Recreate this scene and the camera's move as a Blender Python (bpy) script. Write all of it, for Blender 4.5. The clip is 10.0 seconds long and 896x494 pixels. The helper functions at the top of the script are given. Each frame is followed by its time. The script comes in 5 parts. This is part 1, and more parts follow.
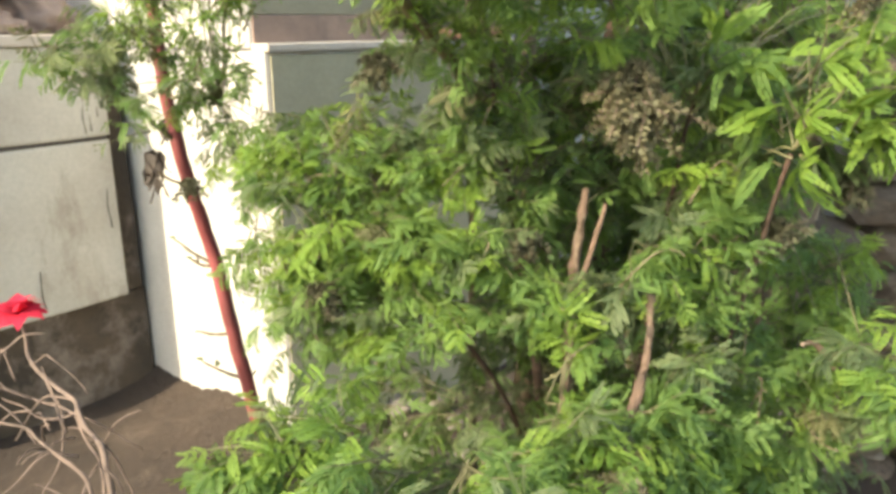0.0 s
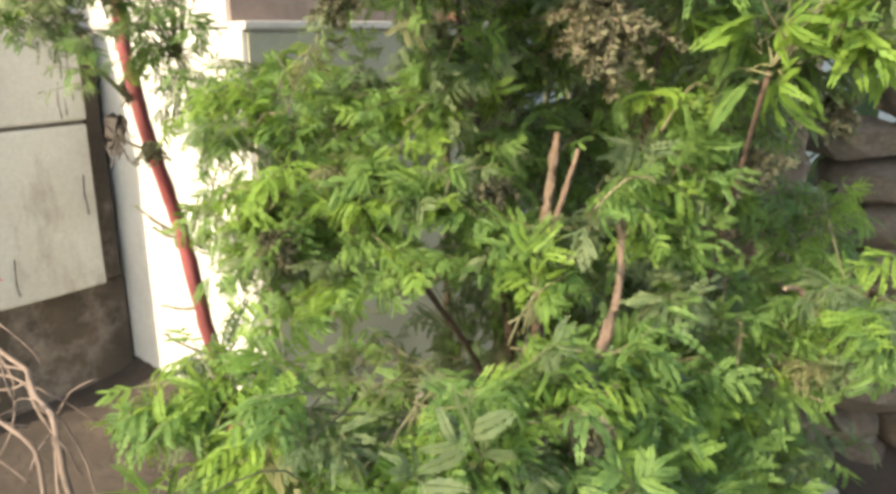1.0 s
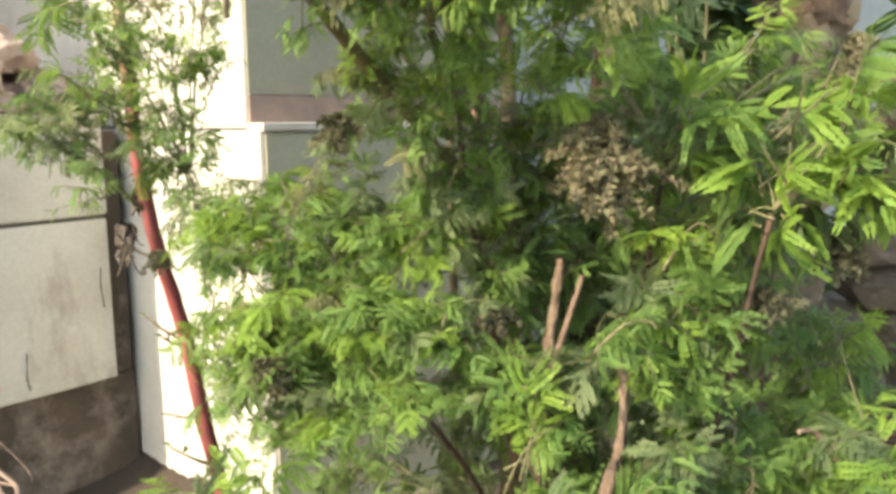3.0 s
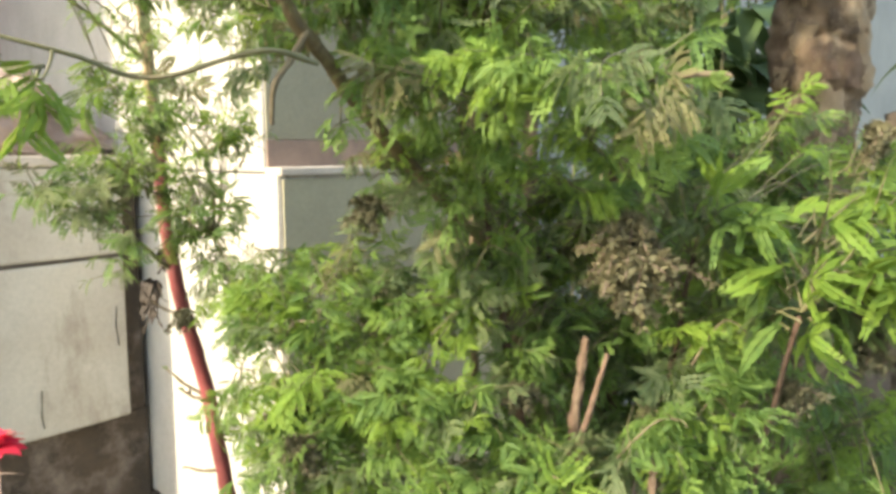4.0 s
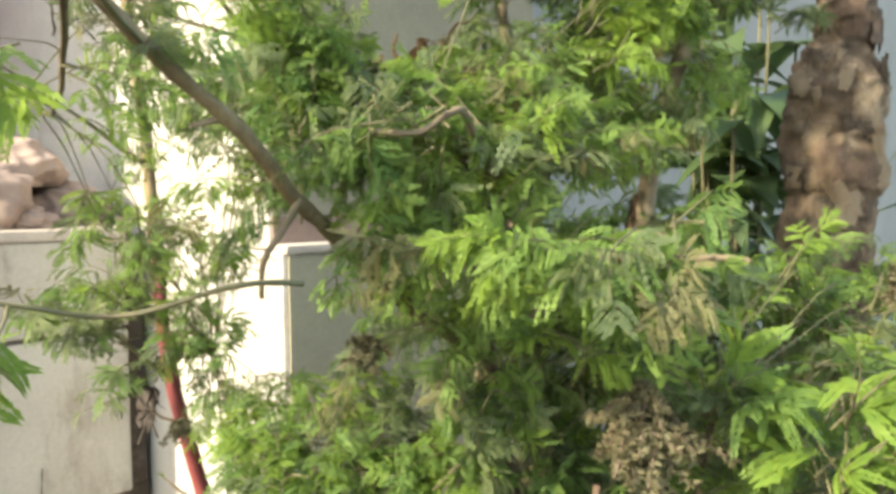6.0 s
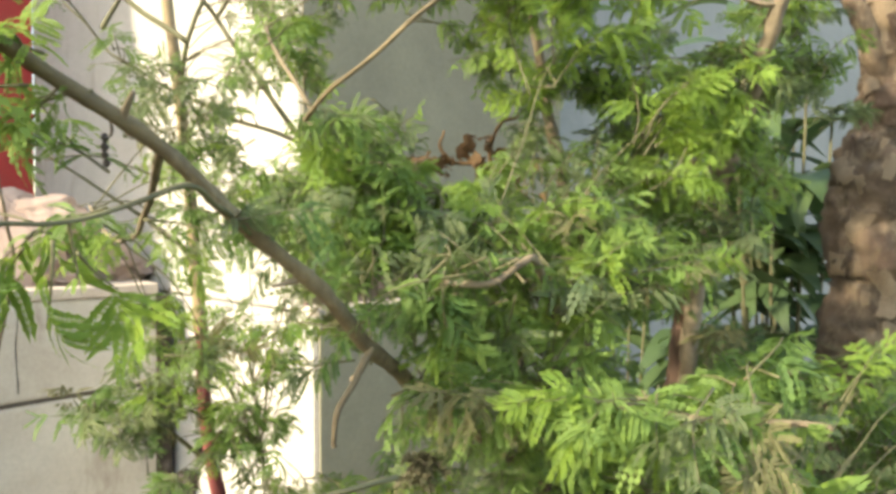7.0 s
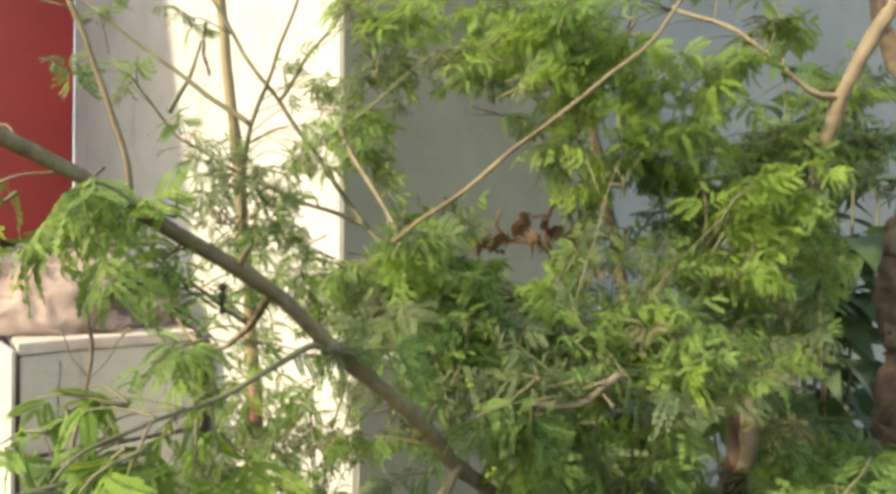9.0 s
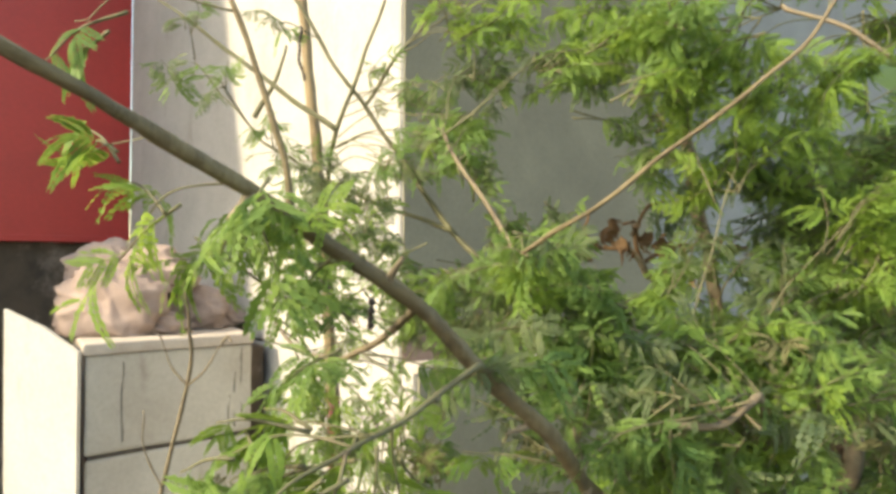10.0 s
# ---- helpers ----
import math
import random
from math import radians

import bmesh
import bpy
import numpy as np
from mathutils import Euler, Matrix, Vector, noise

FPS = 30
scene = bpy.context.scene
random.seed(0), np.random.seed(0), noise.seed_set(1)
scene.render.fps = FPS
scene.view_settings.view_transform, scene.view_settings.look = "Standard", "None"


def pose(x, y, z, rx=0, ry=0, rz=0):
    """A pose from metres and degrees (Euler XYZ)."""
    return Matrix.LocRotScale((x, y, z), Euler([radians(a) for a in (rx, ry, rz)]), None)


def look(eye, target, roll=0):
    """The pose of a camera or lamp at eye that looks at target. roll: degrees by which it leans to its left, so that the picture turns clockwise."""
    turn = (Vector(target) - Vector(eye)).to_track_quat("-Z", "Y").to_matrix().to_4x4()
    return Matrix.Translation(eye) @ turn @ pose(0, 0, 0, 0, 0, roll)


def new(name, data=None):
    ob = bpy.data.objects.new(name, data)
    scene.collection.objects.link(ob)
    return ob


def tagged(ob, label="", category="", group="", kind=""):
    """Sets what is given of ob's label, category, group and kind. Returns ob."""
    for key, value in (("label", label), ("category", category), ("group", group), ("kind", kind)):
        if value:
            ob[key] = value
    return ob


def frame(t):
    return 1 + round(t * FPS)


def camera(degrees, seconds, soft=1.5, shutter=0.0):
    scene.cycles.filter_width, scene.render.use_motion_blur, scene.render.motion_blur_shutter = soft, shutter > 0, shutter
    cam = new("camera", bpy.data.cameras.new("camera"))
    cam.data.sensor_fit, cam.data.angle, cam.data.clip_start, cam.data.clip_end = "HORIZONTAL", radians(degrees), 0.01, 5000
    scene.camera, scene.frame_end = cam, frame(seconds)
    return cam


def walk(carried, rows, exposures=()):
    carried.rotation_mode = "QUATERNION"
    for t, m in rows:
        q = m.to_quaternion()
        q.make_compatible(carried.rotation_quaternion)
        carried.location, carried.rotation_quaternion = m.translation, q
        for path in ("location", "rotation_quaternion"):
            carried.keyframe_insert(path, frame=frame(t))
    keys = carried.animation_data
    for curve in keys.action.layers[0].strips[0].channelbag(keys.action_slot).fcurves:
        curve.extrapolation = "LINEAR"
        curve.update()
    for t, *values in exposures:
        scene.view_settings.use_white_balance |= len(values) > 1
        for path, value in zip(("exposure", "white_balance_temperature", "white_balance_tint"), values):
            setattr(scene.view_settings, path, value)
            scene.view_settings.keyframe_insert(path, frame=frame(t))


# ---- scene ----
cam = camera(59.9, 10.0, soft=3.5)
PATH = [
    (0, (0.036, 0.02, 1.511), (0.019, 1.947, 0.975), -0.7),
    (0.5, (0.058, 0.044, 1.464), (0.058, 1.97, 0.926), -0.6),
    (1, (0.069, 0.056, 1.434), (0.071, 1.985, 0.903), -0.7),
    (1.5, (0.083, 0.066, 1.419), (0.072, 2.001, 0.914), -0.7),
    (2, (0.093, 0.082, 1.417), (0.065, 2.03, 0.964), -0.6),
    (2.5, (0.092, 0.088, 1.451), (0.052, 2.052, 1.076), -0.6),
    (2.7, (0.095, 0.088, 1.461), (0.054, 2.057, 1.112), -0.5),
    (4, (0.068, 0.075, 1.54), (0.003, 2.058, 1.288), -0.1),
    (4.5, (0.074, 0.088, 1.567), (0.019, 2.073, 1.331), -0.3),
    (5, (0.085, 0.107, 1.581), (0.022, 2.094, 1.363), -0.2),
    (5.2, (0.082, 0.11, 1.595), (0.022, 2.098, 1.392), -0.4),
    (6.3, (0.066, 0.127, 1.667), (-0.038, 2.122, 1.556), -0.2),
    (6.5, (0.048, 0.126, 1.688), (-0.064, 2.121, 1.596), -0.1),
    (7, (0.031, 0.123, 1.734), (-0.103, 2.118, 1.687), -0.1),
    (7.5, (0.026, 0.113, 1.764), (-0.108, 2.108, 1.751), 0.0),
    (8, (0.017, 0.102, 1.792), (-0.115, 2.097, 1.813), 0.1),
    (8.5, (0.002, 0.103, 1.804), (-0.152, 2.097, 1.832), 0.0),
    (9, (-0.02, 0.108, 1.807), (-0.212, 2.099, 1.838), 0.0),
    (9.5, (-0.055, 0.119, 1.812), (-0.297, 2.104, 1.856), -0.1),
    (10, (-0.094, 0.124, 1.814), (-0.386, 2.102, 1.851), 0.3),
]

walk(cam, [(t, look(eye, target, roll)) for t, eye, target, roll in PATH], exposures=[(0, 1.59, 8300, 6), (2.5, 1.68, 8300, 6), (5.0, 1.58, 8400, 6), (6.5, 1.64, 8400, 6), (7.5, 1.36, 8600, 6), (10, 1.18, 8700, 6)])

# ---- world and sun ----
SUN = Vector((-0.74, -0.67, 0.66)).normalized()
world = bpy.data.worlds.new("world")
scene.world = world
world.use_nodes = True
sky = world.node_tree.nodes.new("ShaderNodeTexSky")
sky.sky_type = "NISHITA"
sky.sun_disc = False
sky.sun_elevation = math.asin(SUN.z)
sky.sun_rotation = math.atan2(SUN.x, SUN.y)
background = world.node_tree.nodes["Background"]
background.inputs["Strength"].default_value = 0.24
world.node_tree.links.new(sky.outputs[0], background.inputs["Color"])
sun = new("sun", bpy.data.lights.new("sun", "SUN"))
sun.data.energy = 3.5
sun.data.angle = radians(1.2)
sun.data.color = (1.0, 0.95, 0.86)
sun.matrix_world = look(SUN * 20, (0, 0, 0))


# ---- materials ----
def shader(name, rough=0.7):
    m = bpy.data.materials.new(name)
    m.use_nodes = True
    nodes, links = m.node_tree.nodes, m.node_tree.links
    b = nodes["Principled BSDF"]
    b.inputs["Roughness"].default_value = rough
    return m, nodes, links, b


def noise_tex(nodes, links, scale, detail=6.0, rough=0.6, stretch=None):
    coord = nodes.new("ShaderNodeTexCoord")
    n = nodes.new("ShaderNodeTexNoise")
    n.inputs["Scale"].default_value, n.inputs["Detail"].default_value, n.inputs["Roughness"].default_value = scale, detail, rough
    if stretch:
        mp = nodes.new("ShaderNodeMapping")
        mp.inputs["Scale"].default_value = stretch
        links.new(coord.outputs["Object"], mp.inputs["Vector"])
        links.new(mp.outputs[0], n.inputs["Vector"])
    else:
        links.new(coord.outputs["Object"], n.inputs["Vector"])
    return n


def ramp(nodes, links, fac, stops):
    r = nodes.new("ShaderNodeValToRGB")
    while len(r.color_ramp.elements) < len(stops):
        r.color_ramp.elements.new(0.5)
    for e, (p, c) in zip(r.color_ramp.elements, stops):
        e.position, e.color = p, (*c, 1)
    links.new(fac, r.inputs[0])
    return r


def mixed(nodes, links, fac, a, b, mode="MIX"):
    m = nodes.new("ShaderNodeMix")
    m.data_type, m.blend_type = "RGBA", mode
    for sock, v in ((m.inputs["Factor"], fac), (m.inputs["A"], a), (m.inputs["B"], b)):
        if isinstance(v, (int, float)):
            sock.default_value = v
        elif isinstance(v, tuple):
            sock.default_value = (*v, 1)
        else:
            links.new(v, sock)
    return m.outputs["Result"]


def bumped(nodes, links, b, height, strength=0.4, distance=0.01):
    bump = nodes.new("ShaderNodeBump")
    bump.inputs["Strength"].default_value, bump.inputs["Distance"].default_value = strength, distance
    links.new(height, bump.inputs["Height"])
    links.new(bump.outputs[0], b.inputs["Normal"])


def surface(name, base, dark, grime, scale=6.0, fine=60.0, rough=0.85, cover=0.55, relief=0.4, distance=0.004, stretch=None):
    """Two colours in broad patches, stains over them, fine grain and relief."""
    m, nodes, links, b = shader(name, rough)
    broad = noise_tex(nodes, links, scale)
    grain = noise_tex(nodes, links, fine, 8.0, 0.7)
    stain = noise_tex(nodes, links, scale * 0.6, 9.0, 0.72, stretch or (1, 1, 0.35))
    c = ramp(nodes, links, broad.outputs[0], [(0.35, dark), (0.62, base)])
    s = ramp(nodes, links, stain.outputs[0], [(cover, (0, 0, 0)), (cover + 0.14, (1, 1, 1))])
    c2 = mixed(nodes, links, s.outputs[0], c.outputs[0], grime)
    g = ramp(nodes, links, grain.outputs[0], [(0.3, (0.82, 0.82, 0.82)), (0.7, (1, 1, 1))])
    links.new(mixed(nodes, links, 1.0, c2, g.outputs[0], "MULTIPLY"), b.inputs["Base Color"])
    bumped(nodes, links, b, grain.outputs[0], relief, distance)
    return m


def leafy(name, light, dark, through_colour, share=0.42, gloss=0.45):
    """A thin leaf: gloss on top, light through it, each one a little different."""
    m, nodes, links, b = shader(name, gloss)
    geo = nodes.new("ShaderNodeNewGeometry")
    info = nodes.new("ShaderNodeObjectInfo")
    both = nodes.new("ShaderNodeMath")
    both.operation = "ADD"
    links.new(geo.outputs["Random Per Island"], both.inputs[0])
    links.new(info.outputs["Random"], both.inputs[1])
    half = nodes.new("ShaderNodeMath")
    half.operation = "MULTIPLY"
    half.inputs[1].default_value = 0.5
    links.new(both.outputs[0], half.inputs[0])
    r = ramp(nodes, links, half.outputs[0], [(0.1, dark), (0.85, light)])
    patch = noise_tex(nodes, links, 9.0, 3.0)
    t = ramp(nodes, links, patch.outputs[0], [(0.35, (0.72, 0.78, 0.75)), (0.65, (1.1, 1.06, 0.9))])
    col = mixed(nodes, links, 1.0, r.outputs[0], t.outputs[0], "MULTIPLY")
    links.new(col, b.inputs["Base Color"])
    b.inputs["Specular IOR Level"].default_value = 0.25
    trans = nodes.new("ShaderNodeBsdfTranslucent")
    links.new(mixed(nodes, links, 0.5, col, through_colour), trans.inputs["Color"])
    mix = nodes.new("ShaderNodeMixShader")
    mix.inputs[0].default_value = share
    links.new(b.outputs[0], mix.inputs[1])
    links.new(trans.outputs[0], mix.inputs[2])
    links.new(mix.outputs[0], nodes["Material Output"].inputs["Surface"])
    return m


MAT_WHITE = surface("white_limewash", (0.465, 0.45, 0.42), (0.41, 0.395, 0.365), (0.32, 0.29, 0.25), 4.0, 50, 0.9, 0.55, 0.45)
MAT_GREY = surface("grey_cement_plaster", (0.325, 0.30, 0.215), (0.26, 0.24, 0.175), (0.19, 0.165, 0.13), 3.0, 70, 0.9, 0.60, 0.5)
MAT_UPPER = surface("weathered_grey_plaster", (0.255, 0.235, 0.17), (0.205, 0.188, 0.138), (0.20, 0.175, 0.14), 2.5, 70, 0.9, 0.62, 0.4)
MAT_FAR = surface("blue_grey_limewash", (0.29, 0.297, 0.29), (0.235, 0.243, 0.24), (0.22, 0.21, 0.19), 1.8, 60, 0.9, 0.60, 0.4)
MAT_STAINED = surface("stained_brown_plaster", (0.26, 0.18, 0.145), (0.20, 0.14, 0.115), (0.13, 0.10, 0.085), 9, 80, 0.92, 0.58, 0.6)
MAT_LEDGE = surface("worn_ledge_plaster", (0.52, 0.46, 0.40), (0.42, 0.36, 0.31), (0.22, 0.17, 0.13), 8.0, 80, 0.9, 0.56, 0.6)
MAT_BLOCK = surface("cream_plaster", (0.50, 0.475, 0.415), (0.42, 0.385, 0.33), (0.25, 0.20, 0.155), 3.4, 60, 0.88, 0.55, 0.35)
# base cement with paler patches; its dark tone also stands in for shade
MAT_BASE = surface("dark_cement_and_shade", (0.092, 0.067, 0.047), (0.05, 0.038, 0.028), (0.22, 0.175, 0.145), 4.5, 60, 0.9, 0.53, 0.8, 0.008, (1, 1, 1))
MAT_JOINT = surface("dark_joint", (0.10, 0.085, 0.07), (0.06, 0.05, 0.045), (0.03, 0.03, 0.03), 20, 90, 0.95)
MAT_RED = surface("red_enamel", (0.46, 0.035, 0.03), (0.38, 0.03, 0.028), (0.26, 0.04, 0.035), 2.0, 40, 0.45, 0.66, 0.15)
MAT_SOIL = surface("dry_soil", (0.060, 0.041, 0.029), (0.036, 0.025, 0.018), (0.11, 0.08, 0.06), 2.2, 30, 0.95, 0.56, 1.0, 0.02, (1, 1, 1))
MAT_STONE = surface("grey_rubble", (0.20, 0.175, 0.145), (0.135, 0.12, 0.10), (0.27, 0.22, 0.18), 7, 60, 0.9, 0.55, 0.8, 0.006, (1, 1, 1))
MAT_WALLSTONE = surface("brown_field_stone", (0.17, 0.13, 0.10), (0.11, 0.085, 0.065), (0.25, 0.20, 0.155), 6, 55, 0.95, 0.56, 0.9, 0.008, (1, 1, 1))
MAT_BRICK = surface("broken_brick", (0.42, 0.22, 0.15), (0.34, 0.17, 0.12), (0.48, 0.38, 0.30), 9, 70, 0.9, 0.56, 0.7)
MAT_CLOTH = surface("faded_sacking", (0.36, 0.275, 0.24), (0.26, 0.195, 0.172), (0.18, 0.13, 0.112), 6, 160, 0.95, 0.58, 0.6)
MAT_BARK = surface("flaking_bark", (0.22, 0.155, 0.103), (0.105, 0.072, 0.05), (0.42, 0.32, 0.22), 20, 90, 0.92, 0.50, 1.0, 0.012, (1, 1, 0.5))
MAT_FLAKE = surface("pale_inner_bark", (0.42, 0.32, 0.22), (0.28, 0.205, 0.14), (0.15, 0.105, 0.07), 24, 100, 0.92, 0.56, 0.8, 0.006)
MAT_TAN = surface("tan_twig", (0.245, 0.195, 0.135), (0.17, 0.135, 0.092), (0.22, 0.16, 0.10), 30, 120, 0.8, 0.58, 0.6, 0.002)
MAT_DEAD = surface("rotten_wood", (0.22, 0.145, 0.105), (0.14, 0.09, 0.065), (0.36, 0.28, 0.21), 30, 110, 0.95, 0.52, 1.0, 0.006)
MAT_OLDWOOD = surface("dark_red_bark", (0.095, 0.055, 0.038), (0.058, 0.036, 0.026), (0.15, 0.10, 0.07), 26, 110, 0.92, 0.56, 1.0, 0.005)
MAT_POD = surface("dark_dry_pod", (0.060, 0.045, 0.036), (0.036, 0.028, 0.023), (0.10, 0.08, 0.065), 40, 120, 0.7)
MAT_TWIG = surface("brown_twig", (0.185, 0.145, 0.09), (0.12, 0.092, 0.06), (0.28, 0.23, 0.15), 30, 120, 0.8, 0.55, 0.7, 0.002)
MAT_BOUGH = surface("olive_bark", (0.185, 0.145, 0.080), (0.105, 0.080, 0.046), (0.27, 0.22, 0.13), 26, 120, 0.8, 0.54, 0.8, 0.002)
MAT_STEM = surface("red_brown_stem", (0.255, 0.058, 0.060), (0.165, 0.042, 0.042), (0.27, 0.15, 0.10), 10, 90, 0.6, 0.60, 0.5, 0.002)
MAT_UPSTEM = surface("tan_bark", (0.29, 0.22, 0.125), (0.21, 0.15, 0.085), (0.33, 0.27, 0.16), 14, 90, 0.7, 0.55, 0.6, 0.002)
MAT_DRY = surface("bleached_wood", (0.20, 0.145, 0.12), (0.135, 0.097, 0.08), (0.09, 0.065, 0.052), 18, 110, 0.9, 0.56, 0.8, 0.003)
MAT_GREENTWIG = surface("green_twig", (0.13, 0.125, 0.06), (0.095, 0.09, 0.045), (0.16, 0.11, 0.07), 22, 110, 0.65, 0.58, 0.4, 0.001)
MAT_LEAF = leafy("green_leaf", (0.178, 0.275, 0.082), (0.055, 0.122, 0.045), (0.26, 0.39, 0.07), 0.44, 0.55)
MAT_YOUNG = leafy("young_leaf", (0.25, 0.36, 0.08), (0.135, 0.25, 0.062), (0.345, 0.46, 0.08), 0.52, 0.55)
MAT_DULL = leafy("dull_leaf", (0.20, 0.235, 0.13), (0.085, 0.13, 0.07), (0.22, 0.28, 0.11), 0.45, 0.65)
MAT_BROAD = leafy("broad_dark_leaf", (0.085, 0.135, 0.065), (0.045, 0.085, 0.042), (0.12, 0.19, 0.05), 0.28, 0.42)
MAT_SEED = leafy("dry_seed_head", (0.150, 0.143, 0.098), (0.090, 0.088, 0.060), (0.18, 0.165, 0.10), 0.2, 0.8)
MAT_DRYING = leafy("drying_leaf", (0.20, 0.19, 0.105), (0.12, 0.125, 0.065), (0.22, 0.22, 0.10), 0.35, 0.75)
MAT_BROWNLEAF = leafy("withered_leaf", (0.21, 0.125, 0.075), (0.125, 0.075, 0.047), (0.24, 0.145, 0.085), 0.25, 0.8)
MAT_PETAL = leafy("red_petal", (0.75, 0.06, 0.13), (0.62, 0.03, 0.08), (0.85, 0.08, 0.15), 0.45, 0.6)


# ---- mesh helpers ----
def empty(name, at, label, category, group="", kind=""):
    ob = new(name)
    ob.empty_display_size = 0.05
    ob.location = at
    return tagged(ob, label, category, group, kind)


def adopt(ob, parent):
    ob.parent = parent
    top = parent
    off = Vector((0, 0, 0))
    while top:
        off += top.location
        top = top.parent
    ob.location = -off + ob.location
    return ob


def mesh_of(name, verts, faces, mat, smooth=True):
    me = bpy.data.meshes.new(name)
    me.from_pydata([tuple(v) for v in verts], [], faces)
    me.materials.append(mat)
    if smooth:
        me.shade_smooth()
    return me


def part(name, bm, mat, parent=None, label="", smooth=False):
    me = bpy.data.meshes.new(name)
    bmesh.ops.recalc_face_normals(bm, faces=bm.faces)
    bm.to_mesh(me)
    bm.free()
    me.materials.append(mat)
    if smooth:
        me.shade_smooth()
    ob = new(name, me)
    if parent:
        adopt(ob, parent)
    if label:
        tagged(ob, label)
    return ob


def prism(outline, z0, z1, bevel=0.006, rough=0.0, cuts=0):
    """An upright solid over a plan outline, edges eased, a little uneven."""
    bm = bmesh.new()
    base = [bm.verts.new((x, y, z0)) for x, y in outline]
    face = bm.faces.new(base)
    up = bmesh.ops.extrude_face_region(bm, geom=[face])
    for g in up["geom"]:
        if isinstance(g, bmesh.types.BMVert):
            g.co.z = z1
    if bevel:
        bmesh.ops.bevel(bm, geom=bm.edges[:], offset=bevel, segments=2, affect="EDGES", profile=0.6)
    if cuts:
        bmesh.ops.triangulate(bm, faces=bm.faces[:])
        bmesh.ops.subdivide_edges(bm, edges=[e for e in bm.edges if e.calc_length() > 0.08], cuts=cuts, use_grid_fill=True)
    if rough:
        for v in bm.verts:
            v.co += rough * noise.noise_vector(v.co * 9)
    return bm


def tube(points, radii, sides=7, knots=0.0):
    """Verts and faces of a tapering round stem through points."""
    verts, faces = [], []
    pts = [Vector(p) for p in points]
    side = Vector((1, 0.3, 0.2))
    for i, p in enumerate(pts):
        d = (pts[min(i + 1, len(pts) - 1)] - pts[max(i - 1, 0)]).normalized()
        a = (side - d * side.dot(d)).normalized()
        side = a
        b = d.cross(a)
        for k in range(sides):
            w = 2 * math.pi * k / sides
            r = radii[i] * (1 + knots * noise.noise(p * 60 + Vector((k * 1.7, 0, 0))))
            verts.append(p + r * (math.cos(w) * a + math.sin(w) * b))
    for i in range(len(pts) - 1):
        for k in range(sides):
            k2 = (k + 1) % sides
            faces.append((i * sides + k, i * sides + k2, (i + 1) * sides + k2, (i + 1) * sides + k))
    faces.append(tuple(range(sides))[::-1])
    faces.append(tuple((len(pts) - 1) * sides + k for k in range(sides)))
    return verts, faces


def bend(points, steps=6, wobble=0.004):
    """A smooth wandering line through the given points."""
    p = [Vector(q) for q in points]
    p = [2 * p[0] - p[1]] + p + [2 * p[-1] - p[-2]]
    out = []
    for i in range(1, len(p) - 2):
        for s in range(steps):
            t = s / steps
            q = 0.5 * ((2 * p[i]) + (p[i + 1] - p[i - 1]) * t + (2 * p[i - 1] - 5 * p[i] + 4 * p[i + 1] - p[i + 2]) * t * t
                       + (3 * p[i] - p[i - 1] - 3 * p[i + 1] + p[i + 2]) * t ** 3)
            out.append(q + wobble * noise.noise_vector(q * 14))
    return out + [p[-2]]


def stem(name, points, r0, r1, mat, parent, label="", sides=8, steps=6, wobble=0.004, knots=0.2):
    line = bend(points, steps, wobble)
    n = len(line)
    v, f = tube(line, [r0 + (r1 - r0) * i / (n - 1) for i in range(n)], sides, knots)
    ob = adopt(new(name, mesh_of(name, v, f, mat)), parent)
    return tagged(ob, label) if label else ob


